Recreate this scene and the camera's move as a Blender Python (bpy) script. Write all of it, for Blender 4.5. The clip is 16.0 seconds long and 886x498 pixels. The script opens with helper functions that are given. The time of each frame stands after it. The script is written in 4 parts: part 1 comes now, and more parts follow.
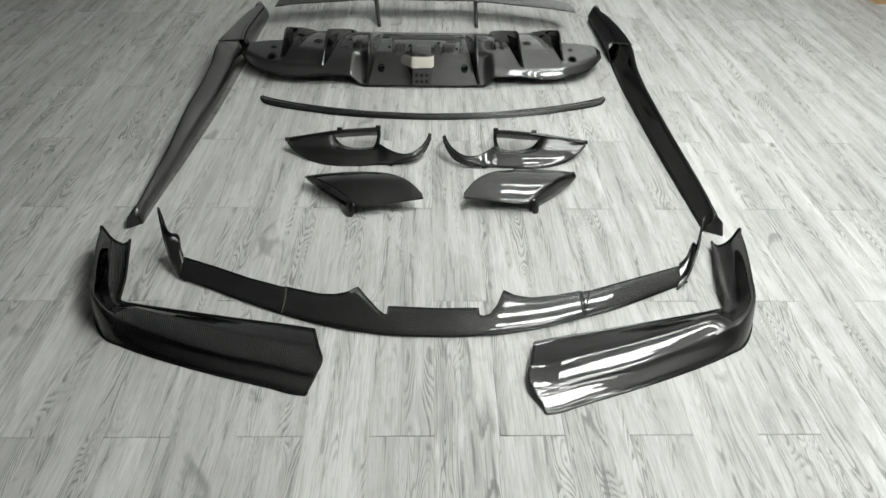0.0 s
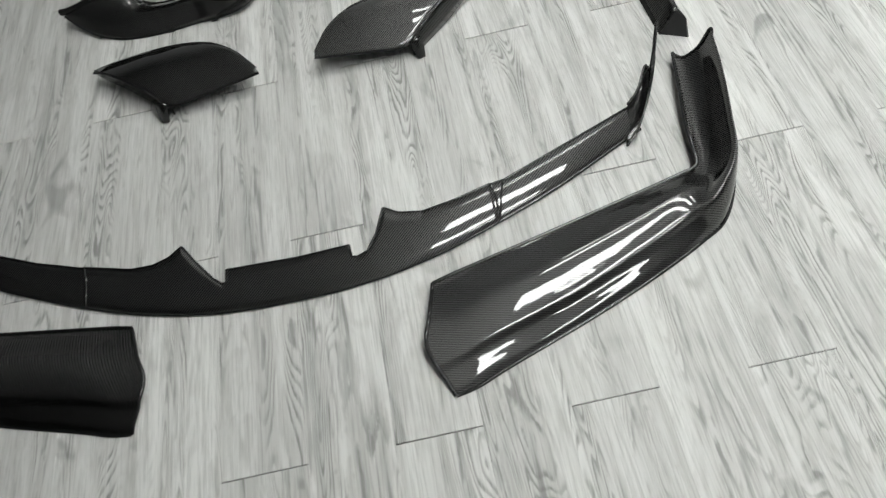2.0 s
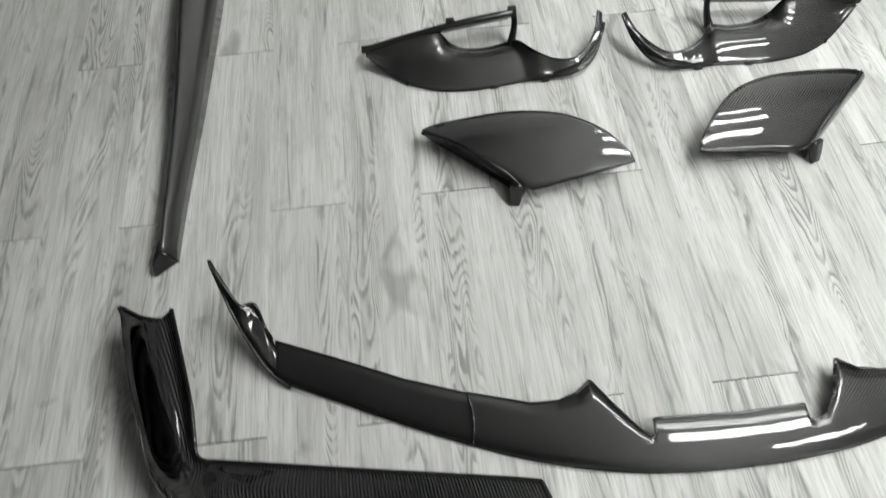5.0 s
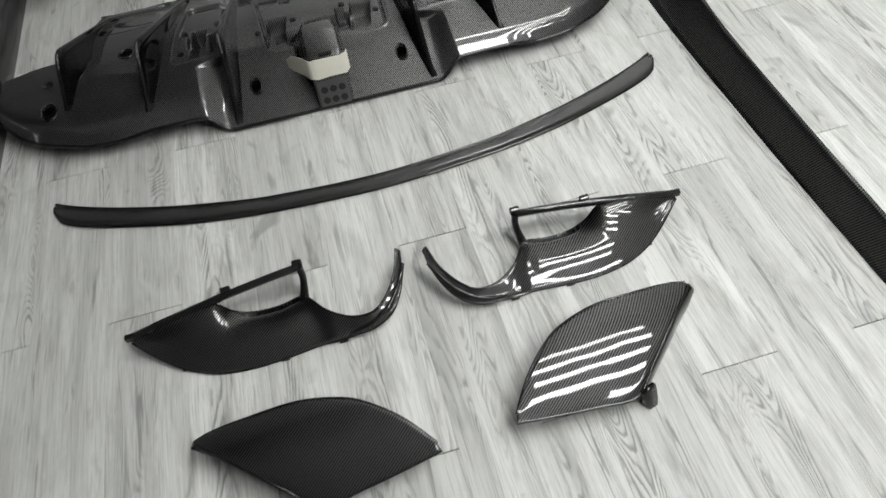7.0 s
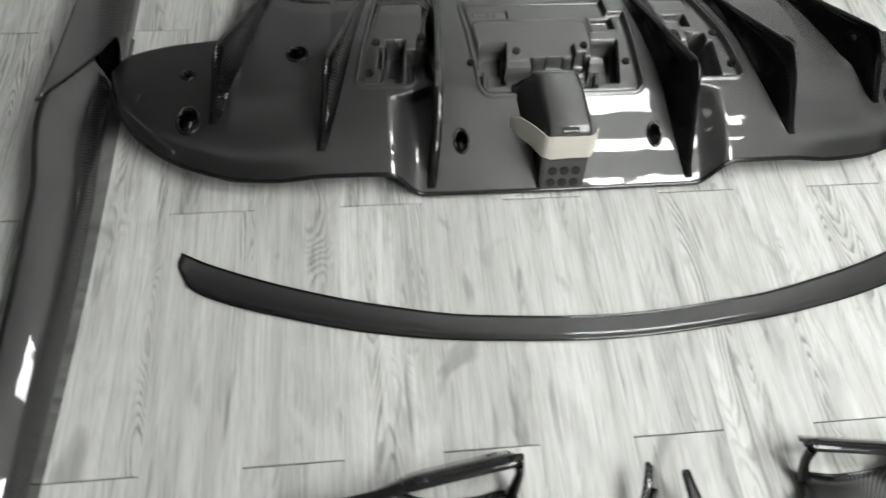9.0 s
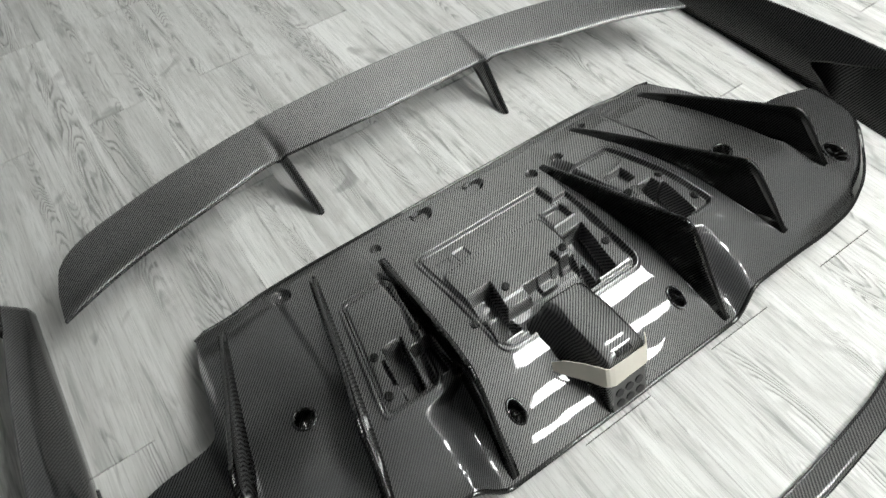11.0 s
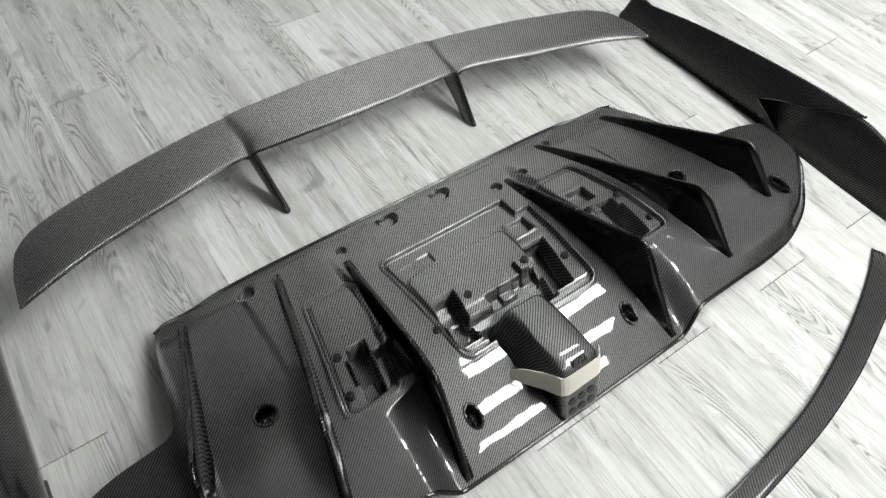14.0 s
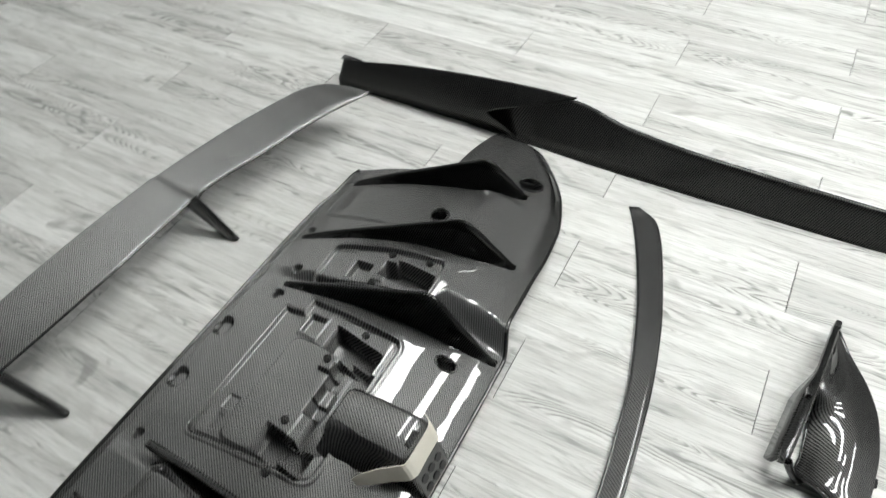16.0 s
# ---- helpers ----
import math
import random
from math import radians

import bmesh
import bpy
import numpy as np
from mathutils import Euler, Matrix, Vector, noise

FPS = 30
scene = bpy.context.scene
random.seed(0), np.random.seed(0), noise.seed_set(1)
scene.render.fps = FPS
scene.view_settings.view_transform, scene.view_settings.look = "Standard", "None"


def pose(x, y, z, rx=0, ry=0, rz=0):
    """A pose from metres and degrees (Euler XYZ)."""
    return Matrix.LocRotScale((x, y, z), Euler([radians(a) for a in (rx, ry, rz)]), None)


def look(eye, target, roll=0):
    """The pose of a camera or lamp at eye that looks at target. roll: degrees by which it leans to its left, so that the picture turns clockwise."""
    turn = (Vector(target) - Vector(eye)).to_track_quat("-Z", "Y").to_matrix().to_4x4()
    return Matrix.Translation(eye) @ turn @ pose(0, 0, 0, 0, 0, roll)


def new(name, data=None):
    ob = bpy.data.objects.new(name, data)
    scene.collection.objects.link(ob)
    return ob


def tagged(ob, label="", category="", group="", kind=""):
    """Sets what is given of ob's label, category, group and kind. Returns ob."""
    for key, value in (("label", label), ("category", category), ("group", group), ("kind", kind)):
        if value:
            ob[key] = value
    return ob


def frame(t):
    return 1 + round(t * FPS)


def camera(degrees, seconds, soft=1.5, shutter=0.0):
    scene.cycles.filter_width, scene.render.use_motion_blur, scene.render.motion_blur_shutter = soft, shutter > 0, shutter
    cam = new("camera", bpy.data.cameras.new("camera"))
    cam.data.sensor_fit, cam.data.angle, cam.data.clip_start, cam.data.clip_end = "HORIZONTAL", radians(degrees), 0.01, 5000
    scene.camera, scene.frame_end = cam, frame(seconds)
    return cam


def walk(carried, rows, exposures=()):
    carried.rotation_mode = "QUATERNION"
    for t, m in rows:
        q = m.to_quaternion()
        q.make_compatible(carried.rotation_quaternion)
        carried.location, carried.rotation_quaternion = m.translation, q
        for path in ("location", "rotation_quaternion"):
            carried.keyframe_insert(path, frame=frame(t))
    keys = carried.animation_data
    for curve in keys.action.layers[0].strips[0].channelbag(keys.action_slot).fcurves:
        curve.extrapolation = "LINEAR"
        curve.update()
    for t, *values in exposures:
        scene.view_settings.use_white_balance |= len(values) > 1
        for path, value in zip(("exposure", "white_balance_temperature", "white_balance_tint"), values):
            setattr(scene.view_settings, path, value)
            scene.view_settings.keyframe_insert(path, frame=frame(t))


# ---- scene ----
cam = camera(67.6, 16.0, 1.4, 0.25)
PATH = [
    (0, (0.13, -0.918, 1.31), (0.183, 0.632, 0.046), 1.4),
    (0.5, (0.172, -0.882, 1.29), (0.172, 0.553, -0.103), -2.1),
    (1, (0.285, -0.777, 1.234), (0.263, 0.548, -0.263), -7.0),
    (1.5, (0.366, -0.534, 1.166), (0.405, 0.619, -0.468), -9.2),
    (2, (0.468, -0.3, 1.122), (0.445, 0.708, -0.604), -13.7),
    (2.5, (0.579, -0.107, 1.089), (0.486, 0.802, -0.691), -12.1),
    (3, (0.55, -0.054, 1.073), (0.379, 0.809, -0.723), -9.7),
    (3.5, (0.356, -0.112, 1.068), (0.134, 0.764, -0.716), -6.8),
    (4, (0.057, -0.124, 1.092), (-0.194, 0.715, -0.706), -8.7),
    (4.5, (-0.17, -0.014, 1.082), (-0.368, 0.904, -0.684), -7.5),
    (5, (-0.311, 0.147, 1.113), (-0.254, 1.129, -0.628), -3.7),
    (5.2, (-0.346, 0.215, 1.123), (-0.267, 1.25, -0.586), -4.4),
    (7.3, (0.122, 0.639, 1.139), (0.356, 1.773, -0.491), -5.7),
    (7.5, (0.102, 0.734, 1.141), (0.37, 1.841, -0.503), -3.1),
    (8, (0.011, 0.937, 1.106), (0.252, 1.984, -0.581), 4.1),
    (8.5, (-0.016, 1.029, 1.091), (0.086, 2.014, -0.646), 5.6),
    (9, (-0.233, 1.169, 1.054), (-0.046, 2.086, -0.714), 7.3),
    (9.5, (-0.414, 1.308, 1.101), (-0.214, 2.283, -0.633), 1.6),
    (10, (-0.392, 1.486, 1.1), (-0.103, 2.482, -0.61), -3.7),
    (10.2, (-0.36, 1.538, 1.091), (-0.009, 2.532, -0.608), -5.4),
    (12.3, (-0.377, 1.605, 1.195), (0.445, 2.691, -0.27), -3.4),
    (12.5, (-0.375, 1.598, 1.197), (0.462, 2.678, -0.263), -3.1),
    (13, (-0.374, 1.599, 1.198), (0.476, 2.674, -0.259), -3.1),
    (13.5, (-0.396, 1.609, 1.18), (0.406, 2.64, -0.334), -0.1),
    (14, (-0.405, 1.597, 1.15), (0.32, 2.54, -0.458), 3.4),
    (14.5, (-0.403, 1.598, 1.146), (0.308, 2.512, -0.485), 3.8),
    (15, (-0.408, 1.614, 1.142), (0.32, 2.486, -0.505), 4.9),
    (15.5, (-0.347, 1.598, 1.148), (0.576, 2.363, -0.453), 1.5),
    (16, (-0.249, 1.548, 1.175), (0.844, 2.245, -0.348), -4.6),
]
EXPOSURE = ((0, 0.02), (1.2, -0.05), (2.0, -0.22), (2.5, -0.34), (3.5, -0.26), (4.3, -0.13), (5.0, 0.23), (7.3, -0.02), (8.5, 0.13), (9.5, 0.50), (12.5, 0.60), (14.5, 0.58), (15.5, 0.58), (16.0, 0.37))
walk(cam, [(t, look(eye, target, roll)) for t, eye, target, roll in PATH], EXPOSURE)

# ---- world and lights ----
world = bpy.data.worlds.new("room_air")
scene.world = world
world.use_nodes = True
world.node_tree.nodes["Background"].inputs[0].default_value = (0.9, 0.95, 1.0, 1)
world.node_tree.nodes["Background"].inputs[1].default_value = 0.05
TUBE_POWER = 28.6
CEILING = 2.75
ROOM = (-3.4, 4.6, -3.2, 4.21)   # x0, x1, y0, y1


# ---- small helpers ----
def mesh_object(name, verts, faces, mat, smooth=True):
    me = bpy.data.meshes.new(name)
    me.from_pydata([tuple(map(float, v)) for v in verts], [], faces)
    if smooth:
        me.shade_smooth()
    me.materials.append(mat)
    me.update()
    return new(name, me)


def thing(name, base, label, category, group=""):
    """An empty at the base of a thing; its parts are built in room coordinates."""
    root = new(name)
    root.empty_display_size = 0.05
    root.location = base
    return tagged(root, label, category, group)


def under(ob, parent, label=""):
    ob.parent = parent
    # parts are built in room coordinates; only an empty at the base has a place of its own
    shift = parent.location if parent.parent is None else Vector((0, 0, 0))
    ob.matrix_parent_inverse = Matrix.Translation(-Vector(shift))
    if label:
        ob["label"] = label
    return ob


def part(name, bm, mat, parent, label="", smooth=False):
    me = bpy.data.meshes.new(name)
    bm.to_mesh(me)
    bm.free()
    if smooth:
        me.shade_smooth()
    me.materials.append(mat)
    return under(new(name, me), parent, label)


def spline(x, xs, ys):
    """Monotone cubic through knots, for scalars or arrays."""
    xs, ys = np.asarray(xs, float), np.asarray(ys, float)
    h, d = np.diff(xs), np.diff(ys) / np.diff(xs)
    m = np.concatenate(([d[0]], np.where(d[:-1] * d[1:] > 0, 2 * d[:-1] * d[1:] / np.where(d[:-1] + d[1:] == 0, 1, d[:-1] + d[1:]), 0), [d[-1]]))
    x = np.clip(np.asarray(x, float), xs[0], xs[-1])
    k = np.clip(np.searchsorted(xs, x) - 1, 0, len(h) - 1)
    t = (x - xs[k]) / h[k]
    return ((2 * t ** 3 - 3 * t ** 2 + 1) * ys[k] + (t ** 3 - 2 * t ** 2 + t) * h[k] * m[k]
            + (-2 * t ** 3 + 3 * t ** 2) * ys[k + 1] + (t ** 3 - t ** 2) * h[k] * m[k + 1])


def step(x, a, b):
    t = np.clip((np.asarray(x, float) - a) / (b - a), 0, 1)
    return t * t * (3 - 2 * t)


def smooth_rows(rows, n):
    """Catmull-Rom resampling of a list of sections to n sections."""
    rows = np.asarray(rows, float)
    out = []
    last = len(rows) - 1
    for q in np.linspace(0, last, n):
        k = min(int(q), last - 1)
        t = q - k
        p0, p1, p2, p3 = rows[max(k - 1, 0)], rows[k], rows[k + 1], rows[min(k + 2, last)]
        out.append(0.5 * (2 * p1 + (p2 - p0) * t + (2 * p0 - 5 * p1 + 4 * p2 - p3) * t * t + (3 * p1 - p0 - 3 * p2 + p3) * t ** 3))
    return np.array(out)


def skin(name, P, mat, parent, label="", thick=0.004, keep=None, offset=-1.0, closed=False):
    """A moulded shell from a grid of points P[u][v], with real thickness."""
    P = np.asarray(P, float)
    nu, nv = P.shape[:2]
    idx = lambda i, j: i * nv + (j % nv)
    faces = [(idx(i, j), idx(i + 1, j), idx(i + 1, j + 1), idx(i, j + 1))
             for i in range(nu - 1) for j in range(nv if closed else nv - 1) if keep is None or keep[i, j]]
    ob = mesh_object(name, P.reshape(-1, 3), faces, mat)
    if thick:
        sol = ob.modifiers.new("wall", "SOLIDIFY")
        sol.thickness, sol.offset, sol.use_rim = thick, offset, True
        sol.use_even_offset = False
    return under(ob, parent, label)


def bead(name, pts, r, mat, parent, label="", sides=8):
    """A rolled edge or rod: a tube along a line of points."""
    pts = [Vector(p) for p in pts]
    verts, faces = [], []
    n = len(pts)
    for i, p in enumerate(pts):
        t = (pts[min(i + 1, n - 1)] - pts[max(i - 1, 0)]).normalized()
        a = t.cross(Vector((0, 0, 1)))
        a = a.normalized() if a.length > 0.05 else Vector((1, 0, 0))
        b = a.cross(t)
        rr = r[i] if hasattr(r, "__len__") else r
        for k in range(sides):
            w = 2 * math.pi * k / sides
            verts.append(p + a * rr * math.cos(w) + b * rr * math.sin(w))
    for i in range(n - 1):
        for k in range(sides):
            faces.append((i * sides + k, i * sides + (k + 1) % sides, (i + 1) * sides + (k + 1) % sides, (i + 1) * sides + k))
    faces.append(tuple(range(sides)))
    faces.append(tuple((n - 1) * sides + k for k in range(sides))[::-1])
    return under(mesh_object(name, verts, faces, mat), parent, label)


def box_bm(x0, x1, y0, y1, z0, z1, bevel=0.0):
    bm = bmesh.new()
    bmesh.ops.create_cube(bm, size=1)
    for v in bm.verts:
        v.co = ((x0 + x1) / 2 + v.co.x * (x1 - x0), (y0 + y1) / 2 + v.co.y * (y1 - y0), (z0 + z1) / 2 + v.co.z * (z1 - z0))
    if bevel:
        bmesh.ops.bevel(bm, geom=bm.edges[:], offset=bevel, segments=2, affect="EDGES", profile=0.6)
    return bm


def ring(name, c, normal, r, w, mat, parent, label="", squash=1.0, turn=0.0):
    """A moulded rim round a hole."""
    n = Vector(normal).normalized()
    a = n.cross(Vector((0, 1, 0))).normalized()
    b = n.cross(a)
    pts = []
    for k in range(25):
        q = 2 * math.pi * k / 24
        ca, cb = math.cos(q) * r * squash, math.sin(q) * r
        pts.append(Vector(c) + a * (ca * math.cos(turn) - cb * math.sin(turn)) + b * (ca * math.sin(turn) + cb * math.cos(turn)))
    return bead(name, pts, w, mat, parent, label, 6)


# ---- materials ----
def fresh(name):
    m = bpy.data.materials.new(name)
    m.use_nodes = True
    nt = m.node_tree
    return m, nt, nt.nodes["Principled BSDF"]


def mathn(nt, op, a, b=None, c=None):
    n = nt.nodes.new("ShaderNodeMath")
    n.operation = op
    for i, v in enumerate((a, b, c)):
        if v is None:
            continue
        if isinstance(v, (int, float)):
            n.inputs[i].default_value = v
        else:
            nt.links.new(v, n.inputs[i])
    return n.outputs[0]


def noise_tex(nt, vec, scale, detail=4.0, rough=0.55, distort=0.0):
    n = nt.nodes.new("ShaderNodeTexNoise")
    n.inputs["Scale"].default_value = scale
    n.inputs["Detail"].default_value = detail
    n.inputs["Roughness"].default_value = rough
    n.inputs["Distortion"].default_value = distort
    nt.links.new(vec, n.inputs["Vector"])
    return n.outputs[0]


def ramp(nt, fac, stops):
    n = nt.nodes.new("ShaderNodeValToRGB")
    e = n.color_ramp.elements
    while len(e) < len(stops):
        e.new(0.5)
    for el, (p, c) in zip(e, stops):
        el.position = p
        el.color = (*c, 1) if hasattr(c, "__len__") else (c, c, c, 1)
    nt.links.new(fac, n.inputs[0])
    return n.outputs[0]


def mix(nt, fac, a, b, blend="MIX"):
    n = nt.nodes.new("ShaderNodeMix")
    n.data_type, n.blend_type = "RGBA", blend
    for s, v in ((n.inputs[0], fac), (n.inputs[6], a), (n.inputs[7], b)):
        if isinstance(v, (int, float)):
            s.default_value = v
        elif isinstance(v, tuple):
            s.default_value = (*v, 1)
        else:
            nt.links.new(v, s)
    return n.outputs[2]


def carbon(name, tow=0.0016, turn=0.0, light=0.15, dark=0.004, coat=1.0, rough=0.56):
    """Clear-coated 2x2 twill: two sets of shiny tows, each catching light across its own fibres."""
    m, nt, b = fresh(name)
    tc = nt.nodes.new("ShaderNodeTexCoord").outputs["Object"]
    rot = nt.nodes.new("ShaderNodeMapping")
    rot.inputs["Rotation"].default_value = (0, 0, radians(turn))
    nt.links.new(tc, rot.inputs[0])
    sep = nt.nodes.new("ShaderNodeSeparateXYZ")
    nt.links.new(rot.outputs[0], sep.inputs[0])
    x, y, z = sep.outputs
    warp = noise_tex(nt, tc, 5.0, 2.0)
    wob = mathn(nt, "MULTIPLY", mathn(nt, "SUBTRACT", warp, 0.5), 0.012)
    zx, zy = mathn(nt, "MULTIPLY", z, 0.25), mathn(nt, "MULTIPLY", z, 0.9)
    u = mathn(nt, "DIVIDE", mathn(nt, "ADD", mathn(nt, "ADD", x, zx), wob), tow)
    v = mathn(nt, "DIVIDE", mathn(nt, "ADD", mathn(nt, "ADD", y, zy), wob), tow)
    cell = mathn(nt, "SUBTRACT", mathn(nt, "FLOOR", u), mathn(nt, "FLOOR", v))
    over = mathn(nt, "LESS_THAN", mathn(nt, "FLOORED_MODULO", cell, 4.0), 2.0)
    fu, fv = mathn(nt, "FRACT", u), mathn(nt, "FRACT", v)
    hump = lambda f: mathn(nt, "MULTIPLY", mathn(nt, "MULTIPLY", f, mathn(nt, "SUBTRACT", 1.0, f)), 4.0)
    hu, hv = hump(fu), hump(fv)
    under_ = mathn(nt, "SUBTRACT", 1.0, over)
    height = mathn(nt, "ADD", mathn(nt, "MULTIPLY", over, hv), mathn(nt, "MULTIPLY", under_, hu))
    shade = mathn(nt, "ADD", mathn(nt, "MULTIPLY", over, 0.8), mathn(nt, "MULTIPLY", height, 0.2))
    col = mix(nt, shade, (dark, dark, dark * 1.06), (light, light, light * 0.985))
    cloud = noise_tex(nt, tc, 9.0, 3.0)
    col = mix(nt, mathn(nt, "MULTIPLY", cloud, 0.35), col, (dark, dark, dark))
    nt.links.new(col, b.inputs["Base Color"])
    b.inputs["Metallic"].default_value = 1.0
    b.inputs["Specular Tint"].default_value = (0.0, 0.0, 0.0, 1)
    b.inputs["Roughness"].default_value = rough
    b.inputs["Anisotropic"].default_value = 0.9
    tan = nt.nodes.new("ShaderNodeCombineXYZ")
    ca, sa = math.cos(radians(turn)), math.sin(radians(turn))
    nt.links.new(mathn(nt, "ADD", mathn(nt, "MULTIPLY", under_, ca), mathn(nt, "MULTIPLY", over, sa)), tan.inputs[0])
    nt.links.new(mathn(nt, "SUBTRACT", mathn(nt, "MULTIPLY", over, ca), mathn(nt, "MULTIPLY", under_, sa)), tan.inputs[1])
    nt.links.new(tan.outputs[0], b.inputs["Tangent"])
    b.inputs["Coat Weight"].default_value = coat
    b.inputs["Coat IOR"].default_value = 1.53
    smudge = noise_tex(nt, tc, 22.0, 3.0)
    nt.links.new(mathn(nt, "ADD", mathn(nt, "MULTIPLY", smudge, 0.035), 0.008), b.inputs["Coat Roughness"])
    bump = nt.nodes.new("ShaderNodeBump")
    bump.inputs["Strength"].default_value = 0.25
    bump.inputs["Distance"].default_value = 0.0006
    nt.links.new(height, bump.inputs["Height"])
    nt.links.new(bump.outputs[0], b.inputs["Normal"])
    lac = nt.nodes.new("ShaderNodeBump")
    lac.inputs["Strength"].default_value = 0.15
    lac.inputs["Distance"].default_value = 0.003
    nt.links.new(noise_tex(nt, tc, 14.0, 2.5), lac.inputs["Height"])
    nt.links.new(lac.outputs[0], b.inputs["Coat Normal"])
    return m


def plain(name, col, rough=0.5, metal=0.0, grain=0.08, scale=60.0, bump=0.1):
    m, nt, b = fresh(name)
    tc = nt.nodes.new("ShaderNodeTexCoord").outputs["Object"]
    n = noise_tex(nt, tc, scale, 5.0)
    big = noise_tex(nt, tc, scale * 0.08, 3.0)
    f = mathn(nt, "ADD", mathn(nt, "MULTIPLY", n, 0.5), mathn(nt, "MULTIPLY", big, 0.5))
    lo = tuple(c * (1 - grain * 2) for c in col)
    hi = tuple(min(1, c * (1 + grain * 2)) for c in col)
    nt.links.new(mix(nt, f, lo, hi), b.inputs["Base Color"])
    b.inputs["Roughness"].default_value = rough
    b.inputs["Metallic"].default_value = metal
    bp = nt.nodes.new("ShaderNodeBump")
    bp.inputs["Strength"].default_value = bump
    bp.inputs["Distance"].default_value = 0.001
    nt.links.new(n, bp.inputs["Height"])
    nt.links.new(bp.outputs[0], b.inputs["Normal"])
    return m


def plank_wood(name):
    """Pale grey limed-oak vinyl: contour grain, cathedral figures, streaks and knots along y."""
    m, nt, b = fresh(name)
    tc = nt.nodes.new("ShaderNodeTexCoord").outputs["Object"]
    rnd = nt.nodes.new("ShaderNodeObjectInfo").outputs["Random"]
    isl = nt.nodes.new("ShaderNodeNewGeometry").outputs["Random Per Island"]
    seed = mathn(nt, "ADD", mathn(nt, "MULTIPLY", rnd, 61.0), mathn(nt, "MULTIPLY", isl, 37.0))
    off = nt.nodes.new("ShaderNodeCombineXYZ")
    for i, k in enumerate((1.0, 1.7, 2.3)):
        nt.links.new(mathn(nt, "MULTIPLY", seed, k), off.inputs[i])
    add = nt.nodes.new("ShaderNodeVectorMath")
    nt.links.new(tc, add.inputs[0])
    nt.links.new(off.outputs[0], add.inputs[1])

    def stretched(sx, sy):
        mp = nt.nodes.new("ShaderNodeMapping")
        mp.inputs["Scale"].default_value = (sx, sy, 1)
        nt.links.new(add.outputs[0], mp.inputs[0])
        return mp.outputs[0]

    field = noise_tex(nt, stretched(13.0, 1.6), 1.0, 1.5, 0.4, 0.9)
    jag = noise_tex(nt, stretched(75.0, 22.0), 1.0, 3.0, 0.6)
    field = mathn(nt, "ADD", field, mathn(nt, "MULTIPLY", jag, 0.030))
    rings = mathn(nt, "FRACT", mathn(nt, "MULTIPLY", field, 27.0))
    lines = ramp(nt, rings, [(0.0, 0.0), (0.30, 0.1), (0.58, 1.0), (0.74, 0.9), (0.86, 0.0)])
    fibre = noise_tex(nt, stretched(380.0, 11.0), 1.0, 3.0, 0.65)
    broken = ramp(nt, noise_tex(nt, stretched(150.0, 9.0), 1.0, 3.0, 0.6), [(0.34, 0.25), (0.56, 1.0)])
    zone = ramp(nt, noise_tex(nt, stretched(19.0, 1.15), 1.0, 2.5, 0.5, 0.3), [(0.50, 0.07), (0.60, 1.0)])
    straight = noise_tex(nt, stretched(95.0, 2.2), 1.0, 3.0, 0.6)
    streak = noise_tex(nt, stretched(20.0, 1.3), 1.0, 4.0, 0.55)
    stain = noise_tex(nt, stretched(13.0, 4.0), 1.0, 4.0, 0.6, 0.8)
    gash = ramp(nt, noise_tex(nt, stretched(52.0, 4.2), 1.0, 3.0, 0.6, 0.7), [(0.58, 0.0), (0.70, 0.8)])
    knot = ramp(nt, noise_tex(nt, stretched(9.0, 5.0), 1.0, 2.5, 0.5, 1.4), [(0.655, 0.0), (0.75, 1.0)])
    base = ramp(nt, streak, [(0.28, (0.50, 0.50, 0.485)), (0.46, (0.64, 0.64, 0.622)), (0.68, (0.74, 0.74, 0.722))])
    tone = mathn(nt, "ADD", mathn(nt, "MULTIPLY", mathn(nt, "FRACT", mathn(nt, "MULTIPLY", seed, 0.73)), 0.16), 0.88)
    comb = nt.nodes.new("ShaderNodeCombineColor")
    for i in range(3):
        nt.links.new(tone, comb.inputs[i])
    base = mix(nt, 1.0, base, comb.outputs[0], "MULTIPLY")
    base = mix(nt, ramp(nt, stain, [(0.52, 0.0), (0.72, 0.55)]), base, (0.34, 0.34, 0.325))
    base = mix(nt, ramp(nt, straight, [(0.34, 0.28), (0.50, 0.0)]), base, (0.36, 0.36, 0.345))
    base = mix(nt, mathn(nt, "MULTIPLY", zone, 0.22), base, (0.40, 0.40, 0.385))
    base = mix(nt, mathn(nt, "MULTIPLY", mathn(nt, "MULTIPLY", mathn(nt, "MULTIPLY", lines, broken), zone), 0.76), base, (0.15, 0.15, 0.14))
    base = mix(nt, mathn(nt, "MULTIPLY", gash, ramp(nt, streak, [(0.42, 1.0), (0.60, 0.1)])), base, (0.20, 0.20, 0.19))
    base = mix(nt, ramp(nt, fibre, [(0.36, 0.42), (0.52, 0.0)]), base, (0.30, 0.30, 0.29))
    base = mix(nt, mathn(nt, "MULTIPLY", knot, 0.5), base, (0.17, 0.168, 0.16))
    nt.links.new(base, b.inputs["Base Color"])
    nt.links.new(mathn(nt, "ADD", mathn(nt, "MULTIPLY", fibre, 0.2), 0.46), b.inputs["Roughness"])
    b.inputs["Specular IOR Level"].default_value = 0.22
    bp = nt.nodes.new("ShaderNodeBump")
    bp.inputs["Strength"].default_value = 0.18
    bp.inputs["Distance"].default_value = 0.0008
    nt.links.new(fibre, bp.inputs["Height"])
